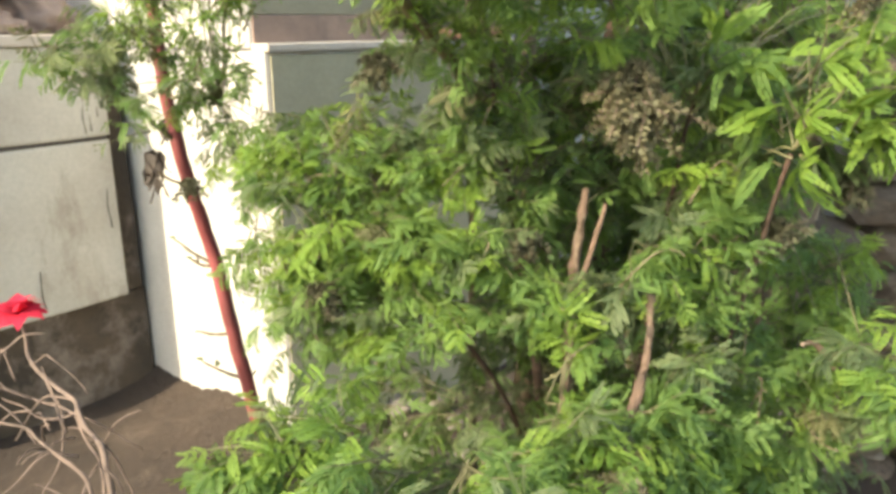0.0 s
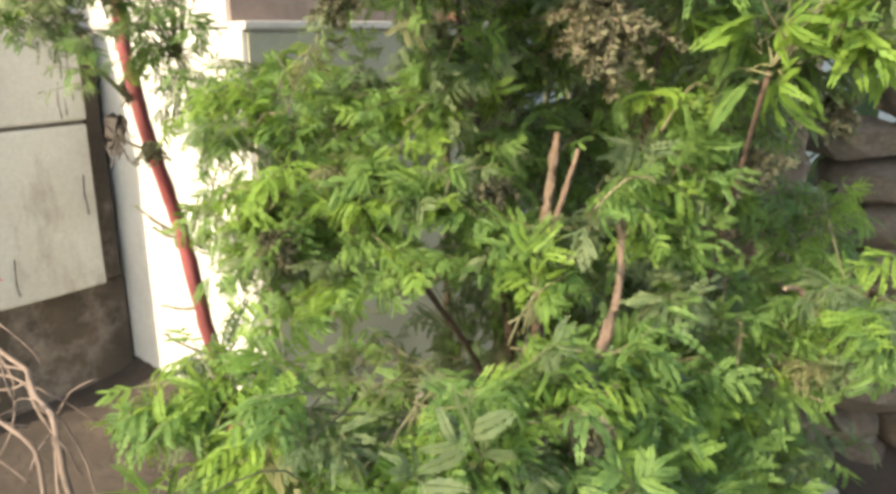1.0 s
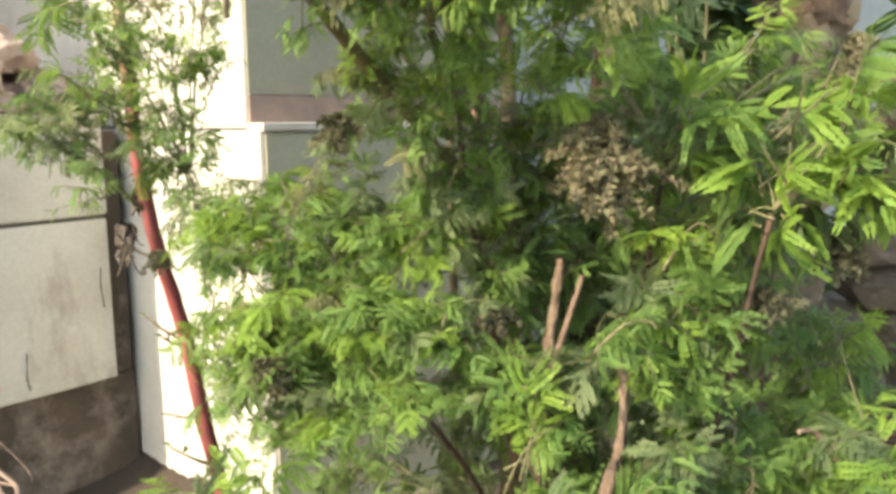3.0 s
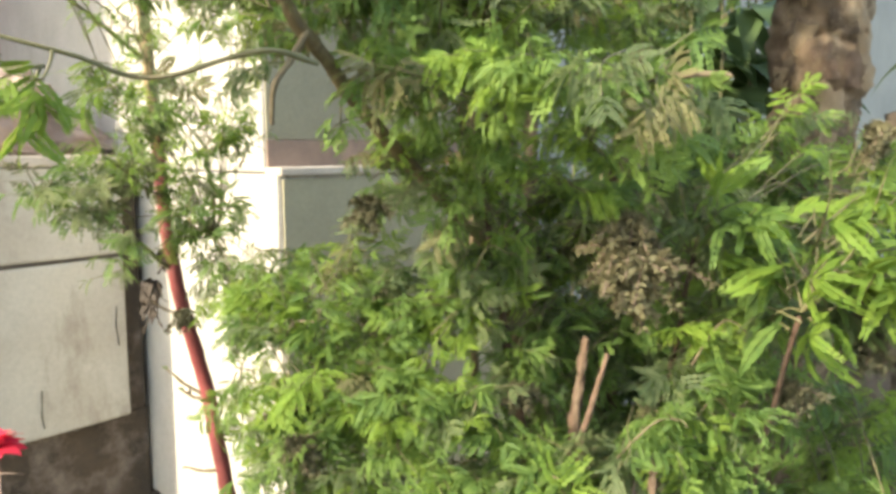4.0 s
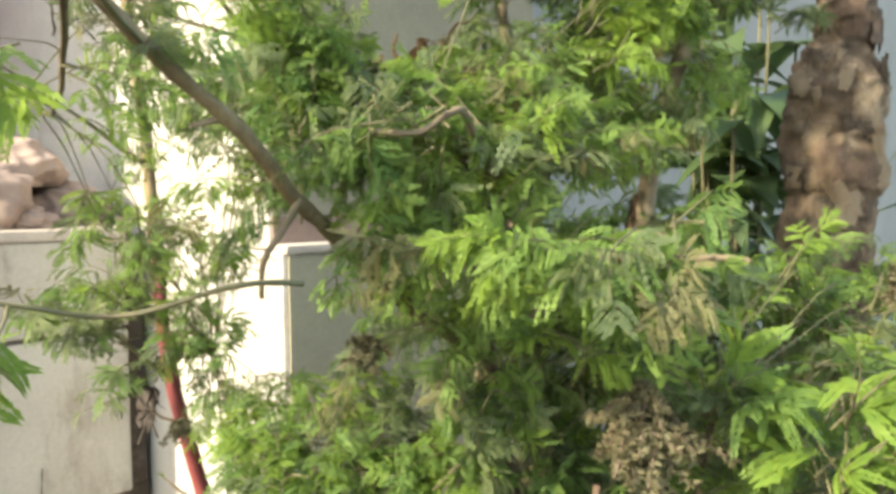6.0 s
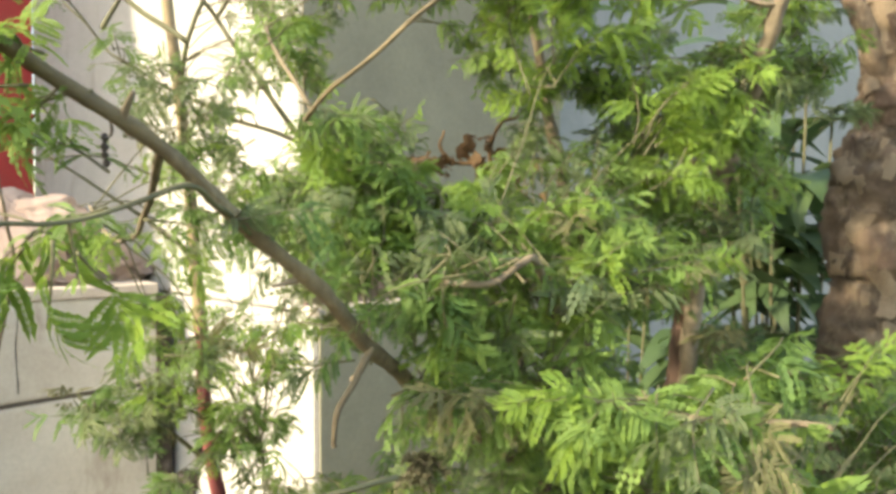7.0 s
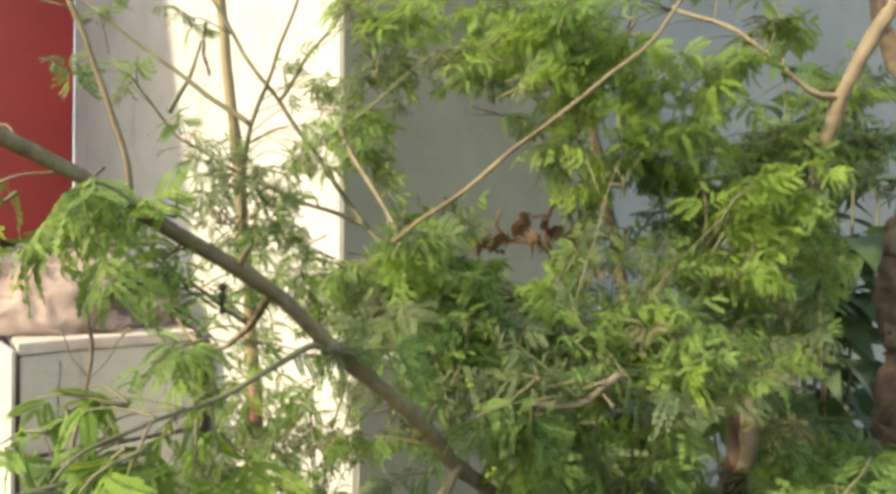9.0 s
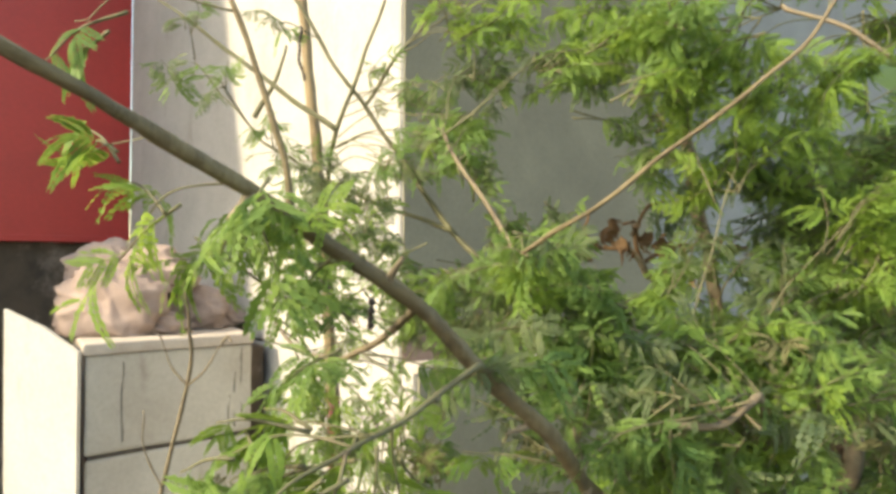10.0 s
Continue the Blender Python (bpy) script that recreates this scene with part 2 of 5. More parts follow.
# ---- leaves ----
def leaf_arrays(rng, pairs, pinna, rachis, count, curl, fold, wide=1.0, gaps=0.05):
    """One feathery leaf, base at the origin, growing along +x, face up: a rachis with paired pinnae of small leaflets."""
    V, F = [], []

    def strip(a, b, w, up):
        s = (b - a).cross(up).normalized() * w
        i = len(V)
        V.extend([a - s, a + s, b + s * 0.7, b - s * 0.7])
        F.append((i, i + 1, i + 2, i + 3))

    def one_pinna(base, d, up, length):
        side = d.cross(up).normalized()
        pts = []
        droop, sway = curl * rng.uniform(0.3, 1.9), rng.uniform(-0.2, 0.2)
        lift = fold + rng.choice((0.0, 0.0, 0.1, 0.5, -0.3)) * (0.25 if wide > 1.2 else 1.0)
        for i in range(count + 1):
            t = i / count
            pts.append(base + d * (length * t) - up * (droop * length * t * t) + side * (sway * length * t * t))
        for i in range(count):
            a, b = pts[i], pts[i + 1]
            ax = (b - a).normalized()
            i0 = len(V)
            w = 0.0006
            V.extend([a - side * w, a + side * w, b + side * w, b - side * w])
            F.append((i0, i0 + 1, i0 + 2, i0 + 3))
            t = (i + 0.5) / count
            ll = length * (0.20 if wide > 1.2 else 0.165) * (1.0 - 0.55 * abs(2 * t - 0.9) ** 2.2) * rng.uniform(0.82, 1.15)
            hw = wide * length / count
            for sgn, root in ((-1, i0 + 3), (1, i0 + 2)):
                if rng.random() < gaps:
                    continue
                o = (side * sgn * 0.86 + ax * 0.42 + up * (lift + rng.uniform(-0.12, 0.12))).normalized()
                q = V[root]
                j = len(V)
                V.extend([q + o * ll * 0.45 + ax * hw, q + o * ll, q + o * ll * 0.5 - ax * hw])
                F.append((root, j, j + 1, j + 2))

    X, U = Vector((1, 0, 0)), Vector((0, 0, 1))
    pts = [Vector((rachis * i / pairs, 0, -0.35 * curl * rachis * (i / pairs) ** 2)) for i in range(pairs + 1)]
    for i in range(pairs):
        strip(pts[i], pts[i + 1], 0.0007, U)
    for i in range(1, pairs + 1):
        spread = radians(62 - 26 * i / pairs)
        for sgn in (-1, 1):
            d = Vector((math.cos(spread + rng.uniform(-.1, .1)), sgn * math.sin(spread), rng.uniform(-0.45, 0.2))).normalized()
            up = (U - d * U.dot(d) + 0.25 * sgn * Vector((0, rng.uniform(-1, 1), 0))).normalized()
            up = (up - d * up.dot(d)).normalized()
            one_pinna(pts[i], d, up, pinna * (0.72 + 0.28 * math.sin(math.pi * (i / pairs) ** 0.8)) * rng.uniform(0.88, 1.1))
    return np.array([tuple(v) for v in V], dtype=np.float32), np.array(F, dtype=np.int32)


leaf_rng = random.Random(4)
LEAVES = [leaf_arrays(leaf_rng, p, l, r, n, c, fo) for p, l, r, n, c, fo in (
    (2, 0.042, 0.030, 7, 0.30, 0.12), (3, 0.035, 0.036, 6, 0.22, 0.05), (2, 0.040, 0.026, 7, 0.50, 0.15),
    (3, 0.033, 0.038, 6, 0.35, 0.05), (2, 0.046, 0.022, 8, 0.60, 0.20), (3, 0.030, 0.040, 6, 0.15, -0.05),
    (1, 0.044, 0.016, 7, 0.70, 0.10), (2, 0.030, 0.020, 6, 0.55, 0.30), (4, 0.024, 0.044, 5, 0.40, 0.10), (1, 0.034, 0.020, 6, 0.90, 0.25))]
SMALL = [leaf_arrays(leaf_rng, p, l, r, n, c, fo) for p, l, r, n, c, fo in (
    (2, 0.036, 0.030, 5, 0.30, 0.1), (2, 0.032, 0.028, 5, 0.22, 0.05), (3, 0.034, 0.036, 5, 0.45, 0.1))]


STRAP = [leaf_arrays(leaf_rng, p, l, r, n, c, fo, 1.7) for p, l, r, n, c, fo in (
    (2, 0.050, 0.026, 10, 0.45, 0.0), (2, 0.056, 0.022, 11, 0.30, 0.0), (3, 0.044, 0.036, 9, 0.6, 0.02), (1, 0.058, 0.014, 11, 0.5, -0.02))]
SHAPES = (LEAVES, SMALL, STRAP)  # by a leaf's kind: 0, 1, 2


def blade(length, width, rng):
    """A pointed leaf along +x with a folded midrib."""
    verts, faces = [], []
    n = 8
    for i in range(n + 1):
        t = i / n
        w = width * math.sin(math.pi * t ** 0.75) * (1 - 0.1 * t) + 0.001
        z = -0.55 * length * t * t + 0.05 * length * math.sin(3 * t)
        verts += [(length * t, -w, z + 0.25 * w), (length * t, 0, z), (length * t, w, z + 0.25 * w)]
    for i in range(n):
        a = 3 * i
        faces += [(a, a + 1, a + 4, a + 3), (a + 1, a + 2, a + 5, a + 4)]
    return verts, faces


def mesh_from_arrays(name, verts, faces, mat):
    me = bpy.data.meshes.new(name)
    me.vertices.add(len(verts))
    me.vertices.foreach_set("co", verts.ravel())
    me.loops.add(faces.size)
    me.loops.foreach_set("vertex_index", faces.ravel())
    me.polygons.add(len(faces))
    me.polygons.foreach_set("loop_start", np.arange(0, faces.size, faces.shape[1], dtype=np.int32))
    me.update(calc_edges=True)
    me.materials.append(mat)
    return me


def leaf_pose(rng, at, out, droop=0.25, scale=1.0):
    """A leaf at a place, growing outward, its face turned to the light."""
    d = Vector(out).normalized() + Vector((rng.uniform(-.5, .5), rng.uniform(-.5, .5), rng.uniform(-.35, .25) - droop))
    d.normalize()
    up = Vector((0, 0, 1)) + SUN * 0.6 + Vector((rng.gauss(0, 1.0), rng.gauss(0, 1.0), rng.gauss(0, .7)))
    up = (up - d * up.dot(d)).normalized()
    m = Matrix((d, up.cross(d), up)).transposed().to_4x4()
    return Matrix.Translation(at) @ m @ Matrix.Scale(0.84 * scale * rng.choice((0.7, 0.85, 1.0, 1.1, 1.3)) * rng.uniform(0.9, 1.1), 4)


# open gaps in the foliage: two ends and a radius
GAPS = [((-0.11, 1.3, 0.90), (0.03, 0.45, 1.25), 0.050), ((0.20, 0.95, 1.27), (0.11, 0.45, 1.40), 0.046), ((0.215, 0.80, 1.435), (0.13, 0.40, 1.48), 0.045), ((0.225, 0.73, 1.22), (0.13, 0.35, 1.37), 0.035),
        ((-0.35, 2.0, 1.47), (-0.10, 0.70, 1.49), 0.075), ((-0.30, 3.0, 2.20), (-0.05, 0.50, 1.88), 0.075), ((-0.50, 2.6, 1.9), (-0.20, 0.8, 1.86), 0.06),
        ((0.0, 1.6, 1.88), (-0.03, 0.60, 1.82), 0.045), ((0.60, 1.5, 1.85), (0.20, 0.50, 1.80), 0.06), ((-0.19, 0.60, 1.79), (-0.06, 0.20, 1.81), 0.025),
        ((0.114, 0.923, 1.101), (0.091, 0.476, 1.273), 0.045),
        ((0.352, 1.532, 1.49), (0.151, 0.674, 1.671), 0.035), ((0.552, 1.502, 1.719), (0.231, 0.662, 1.763), 0.03)]


def in_gap(p):
    for a, b, r in GAPS:
        a, b = Vector(a), Vector(b)
        t = max(0.0, min(1.0, (p - a).dot(b - a) / (b - a).length_squared))
        if (p - a.lerp(b, t)).length < r:
            return True
    return False


class Foliage:
    """Gathers the leaves and fine twigs of one plant, then links them: some as parts, the rest joined."""

    def __init__(self, seed):
        self.rng = random.Random(seed)
        self.poses = []
        self.twigs = []

    def spray(self, root, tip, mat, leaves=10, size=1.0, droop=0.25, start=0.25, small=False, thick=0.0012):
        rng = self.rng
        root, tip = Vector(root), Vector(tip)
        mid = (root + tip) / 2 + Vector((rng.uniform(-1, 1), rng.uniform(-1, 1), rng.uniform(0, 1.2))) * (tip - root).length * 0.12
        if in_gap(tip) or in_gap(mid):
            return
        line = bend([root, mid, tip], 4, 0.002)
        n = len(line)
        self.twigs.append(tube(line, [thick * (1 - 0.7 * i / (n - 1)) for i in range(n)], 5))
        side = 1
        for k in range(leaves):
            t = start + (1 - start) * (k + rng.random() * 0.6) / leaves
            f = min(t, 0.999) * (n - 1)
            i = int(f)
            p = line[i].lerp(line[i + 1], f - i)
            d = (line[i + 1] - line[i]).normalized()
            cross = d.cross(Vector((0, 0, 1)))
            side = -side
            out = d * 0.55 + cross.normalized() * side * 0.8 + Vector((0, 0, 0.15)) if k < leaves - 1 else d
            m = leaf_pose(rng, p, out, droop, size)
            if not in_gap(m.translation + m.to_3x3() @ Vector((0.04, 0, 0))):
                self.poses.append((m, mat, small))

    def clump(self, centre, radius, mat, sprays=4, leaves=7, size=1.0, droop=0.25, small=False, anchor=None):
        """Leafy sprays fanning out of one place."""
        rng = self.rng
        c = Vector(centre)
        away = (c - Vector(anchor)).normalized() if anchor else Vector((0, 0, 0.3))
        root = c - away * radius * 0.6
        for _ in range(sprays):
            d = Vector((rng.gauss(0, 1), rng.gauss(0, 1), rng.gauss(0, 0.8))) + away * 0.9
            self.spray(root + Vector([rng.uniform(-.25, .25) * radius for _ in range(3)]), c + d.normalized() * radius * rng.uniform(0.6, 1.1),
                       mat(rng) if callable(mat) else mat, leaves, size, droop, 0.2, small)

    def link(self, parent, singles, near, twig_mat=None):
        """The singles nearest to a place of the plan become leaf parts; the others one joined crown."""
        order = sorted(range(len(self.poses)), key=lambda i: (self.poses[i][0].translation - Vector(near)).length)
        first, rest = order[:singles], order[singles:]
        shared = {}
        for i in first:
            m, mat, small = self.poses[i]
            k = self.rng.randrange(len(SHAPES[int(small)]))
            key = (k, small, mat.name)
            if key not in shared:
                v, f = SHAPES[int(small)][k]
                shared[key] = mesh_from_arrays("leaf", v, f, mat)
            ob = new("leaf", shared[key])
            ob.parent = parent
            ob.matrix_basis = Matrix.Translation(-parent.location) @ m
        groups = {}
        for i in rest:
            m, mat, small = self.poses[i]
            groups.setdefault(mat.name, (mat, []))[1].append((m, small))
        for mat, list_of in groups.values():
            vs, fs, off = [], [], 0
            for m, small in list_of:
                v, f = self.rng.choice(SHAPES[int(small)])
                a = np.array(m)
                vs.append(v @ a[:3, :3].T.astype(np.float32) + a[:3, 3].astype(np.float32))
                fs.append(f + off)
                off += len(v)
            ob = adopt(new("foliage", mesh_from_arrays("foliage", np.concatenate(vs), np.concatenate(fs), mat)), parent)
            tagged(ob, kind="stuff")
        vs, fs = [], []
        for v, f in self.twigs:
            o = len(vs)
            vs.extend(v)
            fs.extend(tuple(i + o for i in q) for q in f)
        if vs:
            tagged(adopt(new("twig_tangle", mesh_of("twig_tangle", vs, fs, twig_mat or MAT_GREENTWIG)), parent), kind="stuff")


def kinds(*pairs):
    """A chooser among materials by weight."""
    def choose(rng):
        x = rng.random() * sum(w for w, _ in pairs)
        for w, m in pairs:
            x -= w
            if x <= 0:
                return m
        return pairs[-1][1]
    return choose


# ---- the setting ----
U = Vector((0.726, -0.688, 0))      # along the whitewashed wall, towards the yard
V_BACK = Vector((0.688, 0.726, 0))  # along the grey side wall, away from the yard
C = Vector((-0.634, 2.667, 0))      # the house corner


def plan(a, b, p=C):
    q = p + U * a + V_BACK * b
    return (q.x, q.y)


# ground: one sheet, finer near the yard
def ground_height(x, y):
    near = math.exp(-((x + 0.7) ** 2 + (y - 2.75) ** 2) / 0.18)
    off = max(0.0, -0.688 * x - 0.726 * y + 1.512) if x < -0.5 else 9.0
    return 0.07 * math.exp(-off / 0.09) + 0.10 * near + 0.26 * math.exp(-((x - 1.4) ** 2 + (y - 2.4) ** 2) / 0.45) + 0.03 * noise.noise(Vector((x * 1.3, y * 1.3, 0))) + 0.012 * noise.noise(Vector((x * 7, y * 7, 3))) - 0.02


def grid_sheet(name, xs, ys, mat):
    verts = [(x, y, ground_height(x, y) if abs(x) < 20 and abs(y) < 20 else -0.02) for y in ys for x in xs]
    nx = len(xs)
    faces = [(j * nx + i, j * nx + i + 1, (j + 1) * nx + i + 1, (j + 1) * nx + i) for j in range(len(ys) - 1) for i in range(nx - 1)]
    return new(name, mesh_of(name, verts, faces, mat))


fine = [-4 + 0.06 * i for i in range(134)]
xs = [-1500, -300, -60, -20, -10, -6] + fine + [6, 10, 20, 60, 300, 1500]
ground = tagged(grid_sheet("ground", xs, [y + 1.5 for y in xs], MAT_SOIL), "bare brown dry soil of a yard with dust and litter", "ground", kind="structure")

# whitewashed wall of the house: upper part over a plinth, with the grey side wall
wall_1 = part("wall_1", prism([plan(0, 0), plan(0, 1.35), plan(-3.05, 1.35), plan(-3.05, 0)], 1.46, 4.2, 0.012, 0.004, 2), MAT_WHITE)
tagged(wall_1, "whitewashed plastered house wall with slight stains", "wall", kind="structure")
plinth = part("wall_plinth", prism([plan(0.10, -0.012), plan(0.10, 1.30), plan(-3.05, 1.30), plan(-3.05, -0.012)], -0.15, 1.455, 0.014, 0.004, 2), MAT_WHITE)
tagged(plinth, "whitewashed plinth of the house wall", "wall", kind="structure")
side_low = part("side_plaster", prism([plan(0.104, 0.004), plan(0.112, 0.004), plan(0.112, 1.29), plan(0.104, 1.29)], -0.1, 1.44, 0.002), MAT_GREY, plinth, "bare grey cement plaster")
side_up = part("side_plaster", prism([plan(0.004, 0.010), plan(0.012, 0.010), plan(0.012, 1.34), plan(0.004, 1.34)], 1.572, 4.19, 0.002), MAT_UPPER, wall_1, "bare grey cement plaster")
band = part("dirt_band", prism([plan(0.004, 0.010), plan(0.014, 0.010), plan(0.014, 1.30), plan(0.004, 1.30)], 1.475, 1.57, 0.003, 0.003, 2), MAT_STAINED, wall_1, "stained brown foot of the plaster")
ledge = part("ledge", prism([plan(0.005, 0.0), plan(0.125, -0.01), plan(0.125, 1.29), plan(0.005, 1.29)], 1.452, 1.478, 0.006, 0.004, 2), MAT_LEDGE)
tagged(ledge, "worn crumbling plaster ledge on the house plinth", "ledge", kind="structure")

# back wall that closes the corner behind the plants
wall_2 = part("wall_2", prism([plan(-0.10, 1.30), plan(-0.02, 9.0), plan(-0.4, 9.0), plan(-0.4, 1.30)], -0.15, 4.2, 0.01, 0.004, 2), MAT_FAR)
tagged(wall_2, "blue-grey limewashed wall in shade behind the plants", "wall", kind="structure")

# block added outside the view, corner shaped to shade part of the white wall
nb = Vector((-4.40, 0.71, 0))
q = Vector((-0.67, 0.74, 0))
r = Vector((-0.74, -0.67, 0))
corners = [nb, nb + q * 5, nb + q * 5 + r * 4, nb + r * 4]
house = bmesh.new()
rings = [[house.verts.new(c + q * back * (1 if k in (0, 3) else 0) + Vector((0, 0, z))) for k, c in enumerate(corners)] for z, back in ((-0.2, 0.22), (3.9, 0.22), (4.5, 0.10), (7.8, 1.02))]
for lo, hi in zip(rings, rings[1:]):
    for k in range(4):
        house.faces.new((lo[k], lo[(k + 1) % 4], hi[(k + 1) % 4], hi[k]))
house.faces.new(rings[-1])
house.faces.new(rings[0][::-1])
wall_3 = part("wall_3", house, MAT_WHITE)
tagged(wall_3, "plain plastered block added out of view to shade the white wall", "wall", kind="structure")

# masonry block beside the wall: two plastered panels over a recessed dark base
E0 = Vector((-1.365, 3.195, 0))
FDIR = Vector((-0.60, -0.80, 0)).normalized()
FBACK = Vector((-0.61, 0.79, 0)).normalized()


def block_plan(a0, a1, b0, b1):
    return [tuple((E0 + FDIR * a + FBACK * b).xy) for a, b in ((a0, b0), (a1, b0), (a1, b1), (a0, b1))]


tank = empty("masonry_block", (E0.x, E0.y, 0), "cream plastered masonry block with cracked joint and dark base", "masonry block")
part("upper_course", prism(block_plan(0, 0.665, 0, 0.62), 1.115, 1.47, 0.012, 0.004, 2), MAT_BLOCK, tank)
part("lower_course", prism(block_plan(0.004, 0.66, 0.003, 0.62), 0.43, 1.10, 0.012, 0.004, 2), MAT_BLOCK, tank)
part("joint", prism(block_plan(0.012, 0.65, 0.012, 0.60), 1.09, 1.12, 0), MAT_JOINT, tank, "dark open mortar joint")
# dark filler strip: shade of the gap by the house wall, as colour
part("side_fill", prism(block_plan(-0.075, -0.003, 0.05, 0.60), 0.432, 1.45, 0.006, 0.006, 2), MAT_BASE, tank, "dark strip added for the shaded gap beside the house wall")
part("top_slab", prism(block_plan(-0.005, 0.675, -0.012, 0.64), 1.472, 1.515, 0.009, 0.004, 2), MAT_LEDGE, tank, "worn pale cement slab")
part("base", prism(block_plan(-0.09, 0.63, 0.06, 0.59), -0.1, 0.428, 0.01, 0.008, 2), MAT_BASE, tank, "dark cement base set back under the block")
for a, z0, z1 in ((0.045, 0.74, 0.90), (0.075, 1.14, 1.36), (0.10, 1.13, 1.27), (0.045, 1.20, 1.46), (0.53, 1.15, 1.44), (0.36, 0.47, 0.62)):
    o = E0 + FDIR * a - FBACK * 0.0005
    line = bend([o + Vector((0, 0, z0)), o + FDIR * 0.006 + Vector((0, 0, (z0 + z1) / 2)), o + Vector((0, 0, z1))], 8, 0.006)
    v, f = tube(line, [0.0015 + 0.003 * abs(noise.noise(p * 25)) for p in line], 6)
    adopt(new("crack", mesh_of("crack", v, f, MAT_JOINT)), tank)

# white board standing at the end of the block
F0 = E0 + FDIR * 0.69 - FBACK * 0.02
board_bm = bmesh.new()
rows = []
for y_off in (0.0, 0.022):
    rows.append([board_bm.verts.new((F0.x - 0.44 * s, F0.y + 0.19 * s + y_off, z)) for s, z in ((0, -0.05), (0.93, -0.05), (1, 1.625), (0.45, 1.565), (0, 1.49))])
board_bm.faces.new(rows[0])
board_bm.faces.new(rows[1][::-1])
for i in range(5):
    board_bm.faces.new((rows[0][i], rows[0][(i + 1) % 5], rows[1][(i + 1) % 5], rows[1][i]))
bmesh.ops.bevel(board_bm, geom=board_bm.edges[:], offset=0.003, segments=2, affect="EDGES")
board = tagged(part("white_board", board_bm, MAT_WHITE), "white painted board leaning upright against the masonry block", "board")

# red shutter at the far end of the wall
shutter = empty("red_shutter", (*plan(-3.05, -0.7), 1.9), "red enamelled metal shutter panel on the house wall", "shutter")
part("sheet", prism([plan(-3.075, -0.004), plan(-3.035, -0.004), plan(-3.035, -1.6), plan(-3.075, -1.6)], 1.955, 4.0, 0.004), MAT_RED, shutter)
part("bottom_rail", prism([plan(-3.08, -0.004), plan(-3.028, -0.004), plan(-3.028, -1.6), plan(-3.08, -1.6)], 1.92, 1.96, 0.004), MAT_RED, shutter)
# dark-coloured wall put in for the unlit opening below the shutter
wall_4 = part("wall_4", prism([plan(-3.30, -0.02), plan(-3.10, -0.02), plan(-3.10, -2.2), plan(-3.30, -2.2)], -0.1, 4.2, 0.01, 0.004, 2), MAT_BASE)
tagged(wall_4, "wall coloured dark for the unlit opening below the red shutter", "wall", kind="structure")


# pile of sacking on the block
def sack(at, size, seed, label):
    bm = bmesh.new()
    bmesh.ops.create_icosphere(bm, subdivisions=5, radius=1)
    for v in bm.verts:
        p = v.co.copy()
        o = Vector((seed, seed * 0.7, 0))
        fold = 1 - abs(noise.noise(Vector((p.x * 2.2 + p.z, p.y * 1.8, p.z * 1.3)) + o)) * 2
        w = 0.30 * noise.noise(p * 1.4 + o) + 0.16 * fold + 0.10 * (1 - 2 * abs(noise.noise(Vector((p.x * 0.9 + p.z, p.y * 1.8, p.z * 2.6)) + o))) ** 3 + 0.02 * (1 - 2 * abs(noise.noise(p * 5.0 + o))) + 0.012 * noise.noise(p * 14)
        p *= 0.85 + w
        p.z = max(p.z, -0.5)
        v.co = Vector((p.x * size[0], p.y * size[1], (p.z + 0.5) * size[2])) + Vector(at)
    return tagged(part("sack", bm, MAT_CLOTH, None, "", True), label, "sack", "sacks on the block")


for a, b, z, w, d, h, k in ((0.55, 0.34, 1.513, 0.22, 0.16, 0.19, 1), (0.22, 0.42, 1.513, 0.20, 0.15, 0.13, 5), (0.40, 0.42, 1.68, 0.22, 0.16, 0.13, 9), (0.06, 0.42, 1.513, 0.12, 0.10, 0.08, 13), (0.52, 0.48, 1.69, 0.20, 0.15, 0.13, 17), (0.38, 0.24, 1.513, 0.15, 0.09, 0.06, 23)):
    c = E0 + FDIR * a + FBACK * b
    sack((c.x, c.y, z), (w, d, h), k, "crumpled faded pinkish sacking heaped on the masonry block")


# ---- plants ----
def hubs_of(lines):
    out = []
    for pts in lines:
        out.extend(bend(pts, 6, 0.0))
    return out


def grow(fol, hubs, clumps, radius, mat, sprays, leaves, size=1.0, droop=0.25, small=False, thick=0.0011):
    """Each leafy clump hangs on a thin twig from the nearest limb."""
    for c in clumps:
        v = Vector(c)
        h = min(hubs, key=lambda p: (p - v).length + 0.5 * max(0.0, p.z - v.z))
        if (h - v).length > 0.02:
            mid = (h + v) / 2 + Vector((0, 0, 0.12 * (h - v).length))
            line = bend([h, mid + Vector((fol.rng.gauss(0, 0.006), fol.rng.gauss(0, 0.006), 0)), v], 6, 0.007)
            n = len(line)
            if not any(in_gap(q) for q in line[len(line) // 3:]):
                fol.twigs.append(tube(line, [thick * (1 - 0.5 * i / (n - 1)) for i in range(n)], 5, 0.35))
        fol.clump(c, radius * fol.rng.uniform(0.8, 1.2), mat, sprays, leaves, size, droop, small, tuple(h))


GREEN = kinds((4.4, MAT_LEAF), (1.5, MAT_DULL), (2.3, MAT_YOUNG), (0.35, MAT_DRYING))
FRESH = kinds((1, MAT_LEAF), (4, MAT_YOUNG))
SHADE = kinds((4, MAT_LEAF), (3, MAT_DULL))
DUSKY = kinds((4.5, MAT_LEAF), (2.2, MAT_DULL), (0.9, MAT_YOUNG), (0.3, MAT_DRYING))

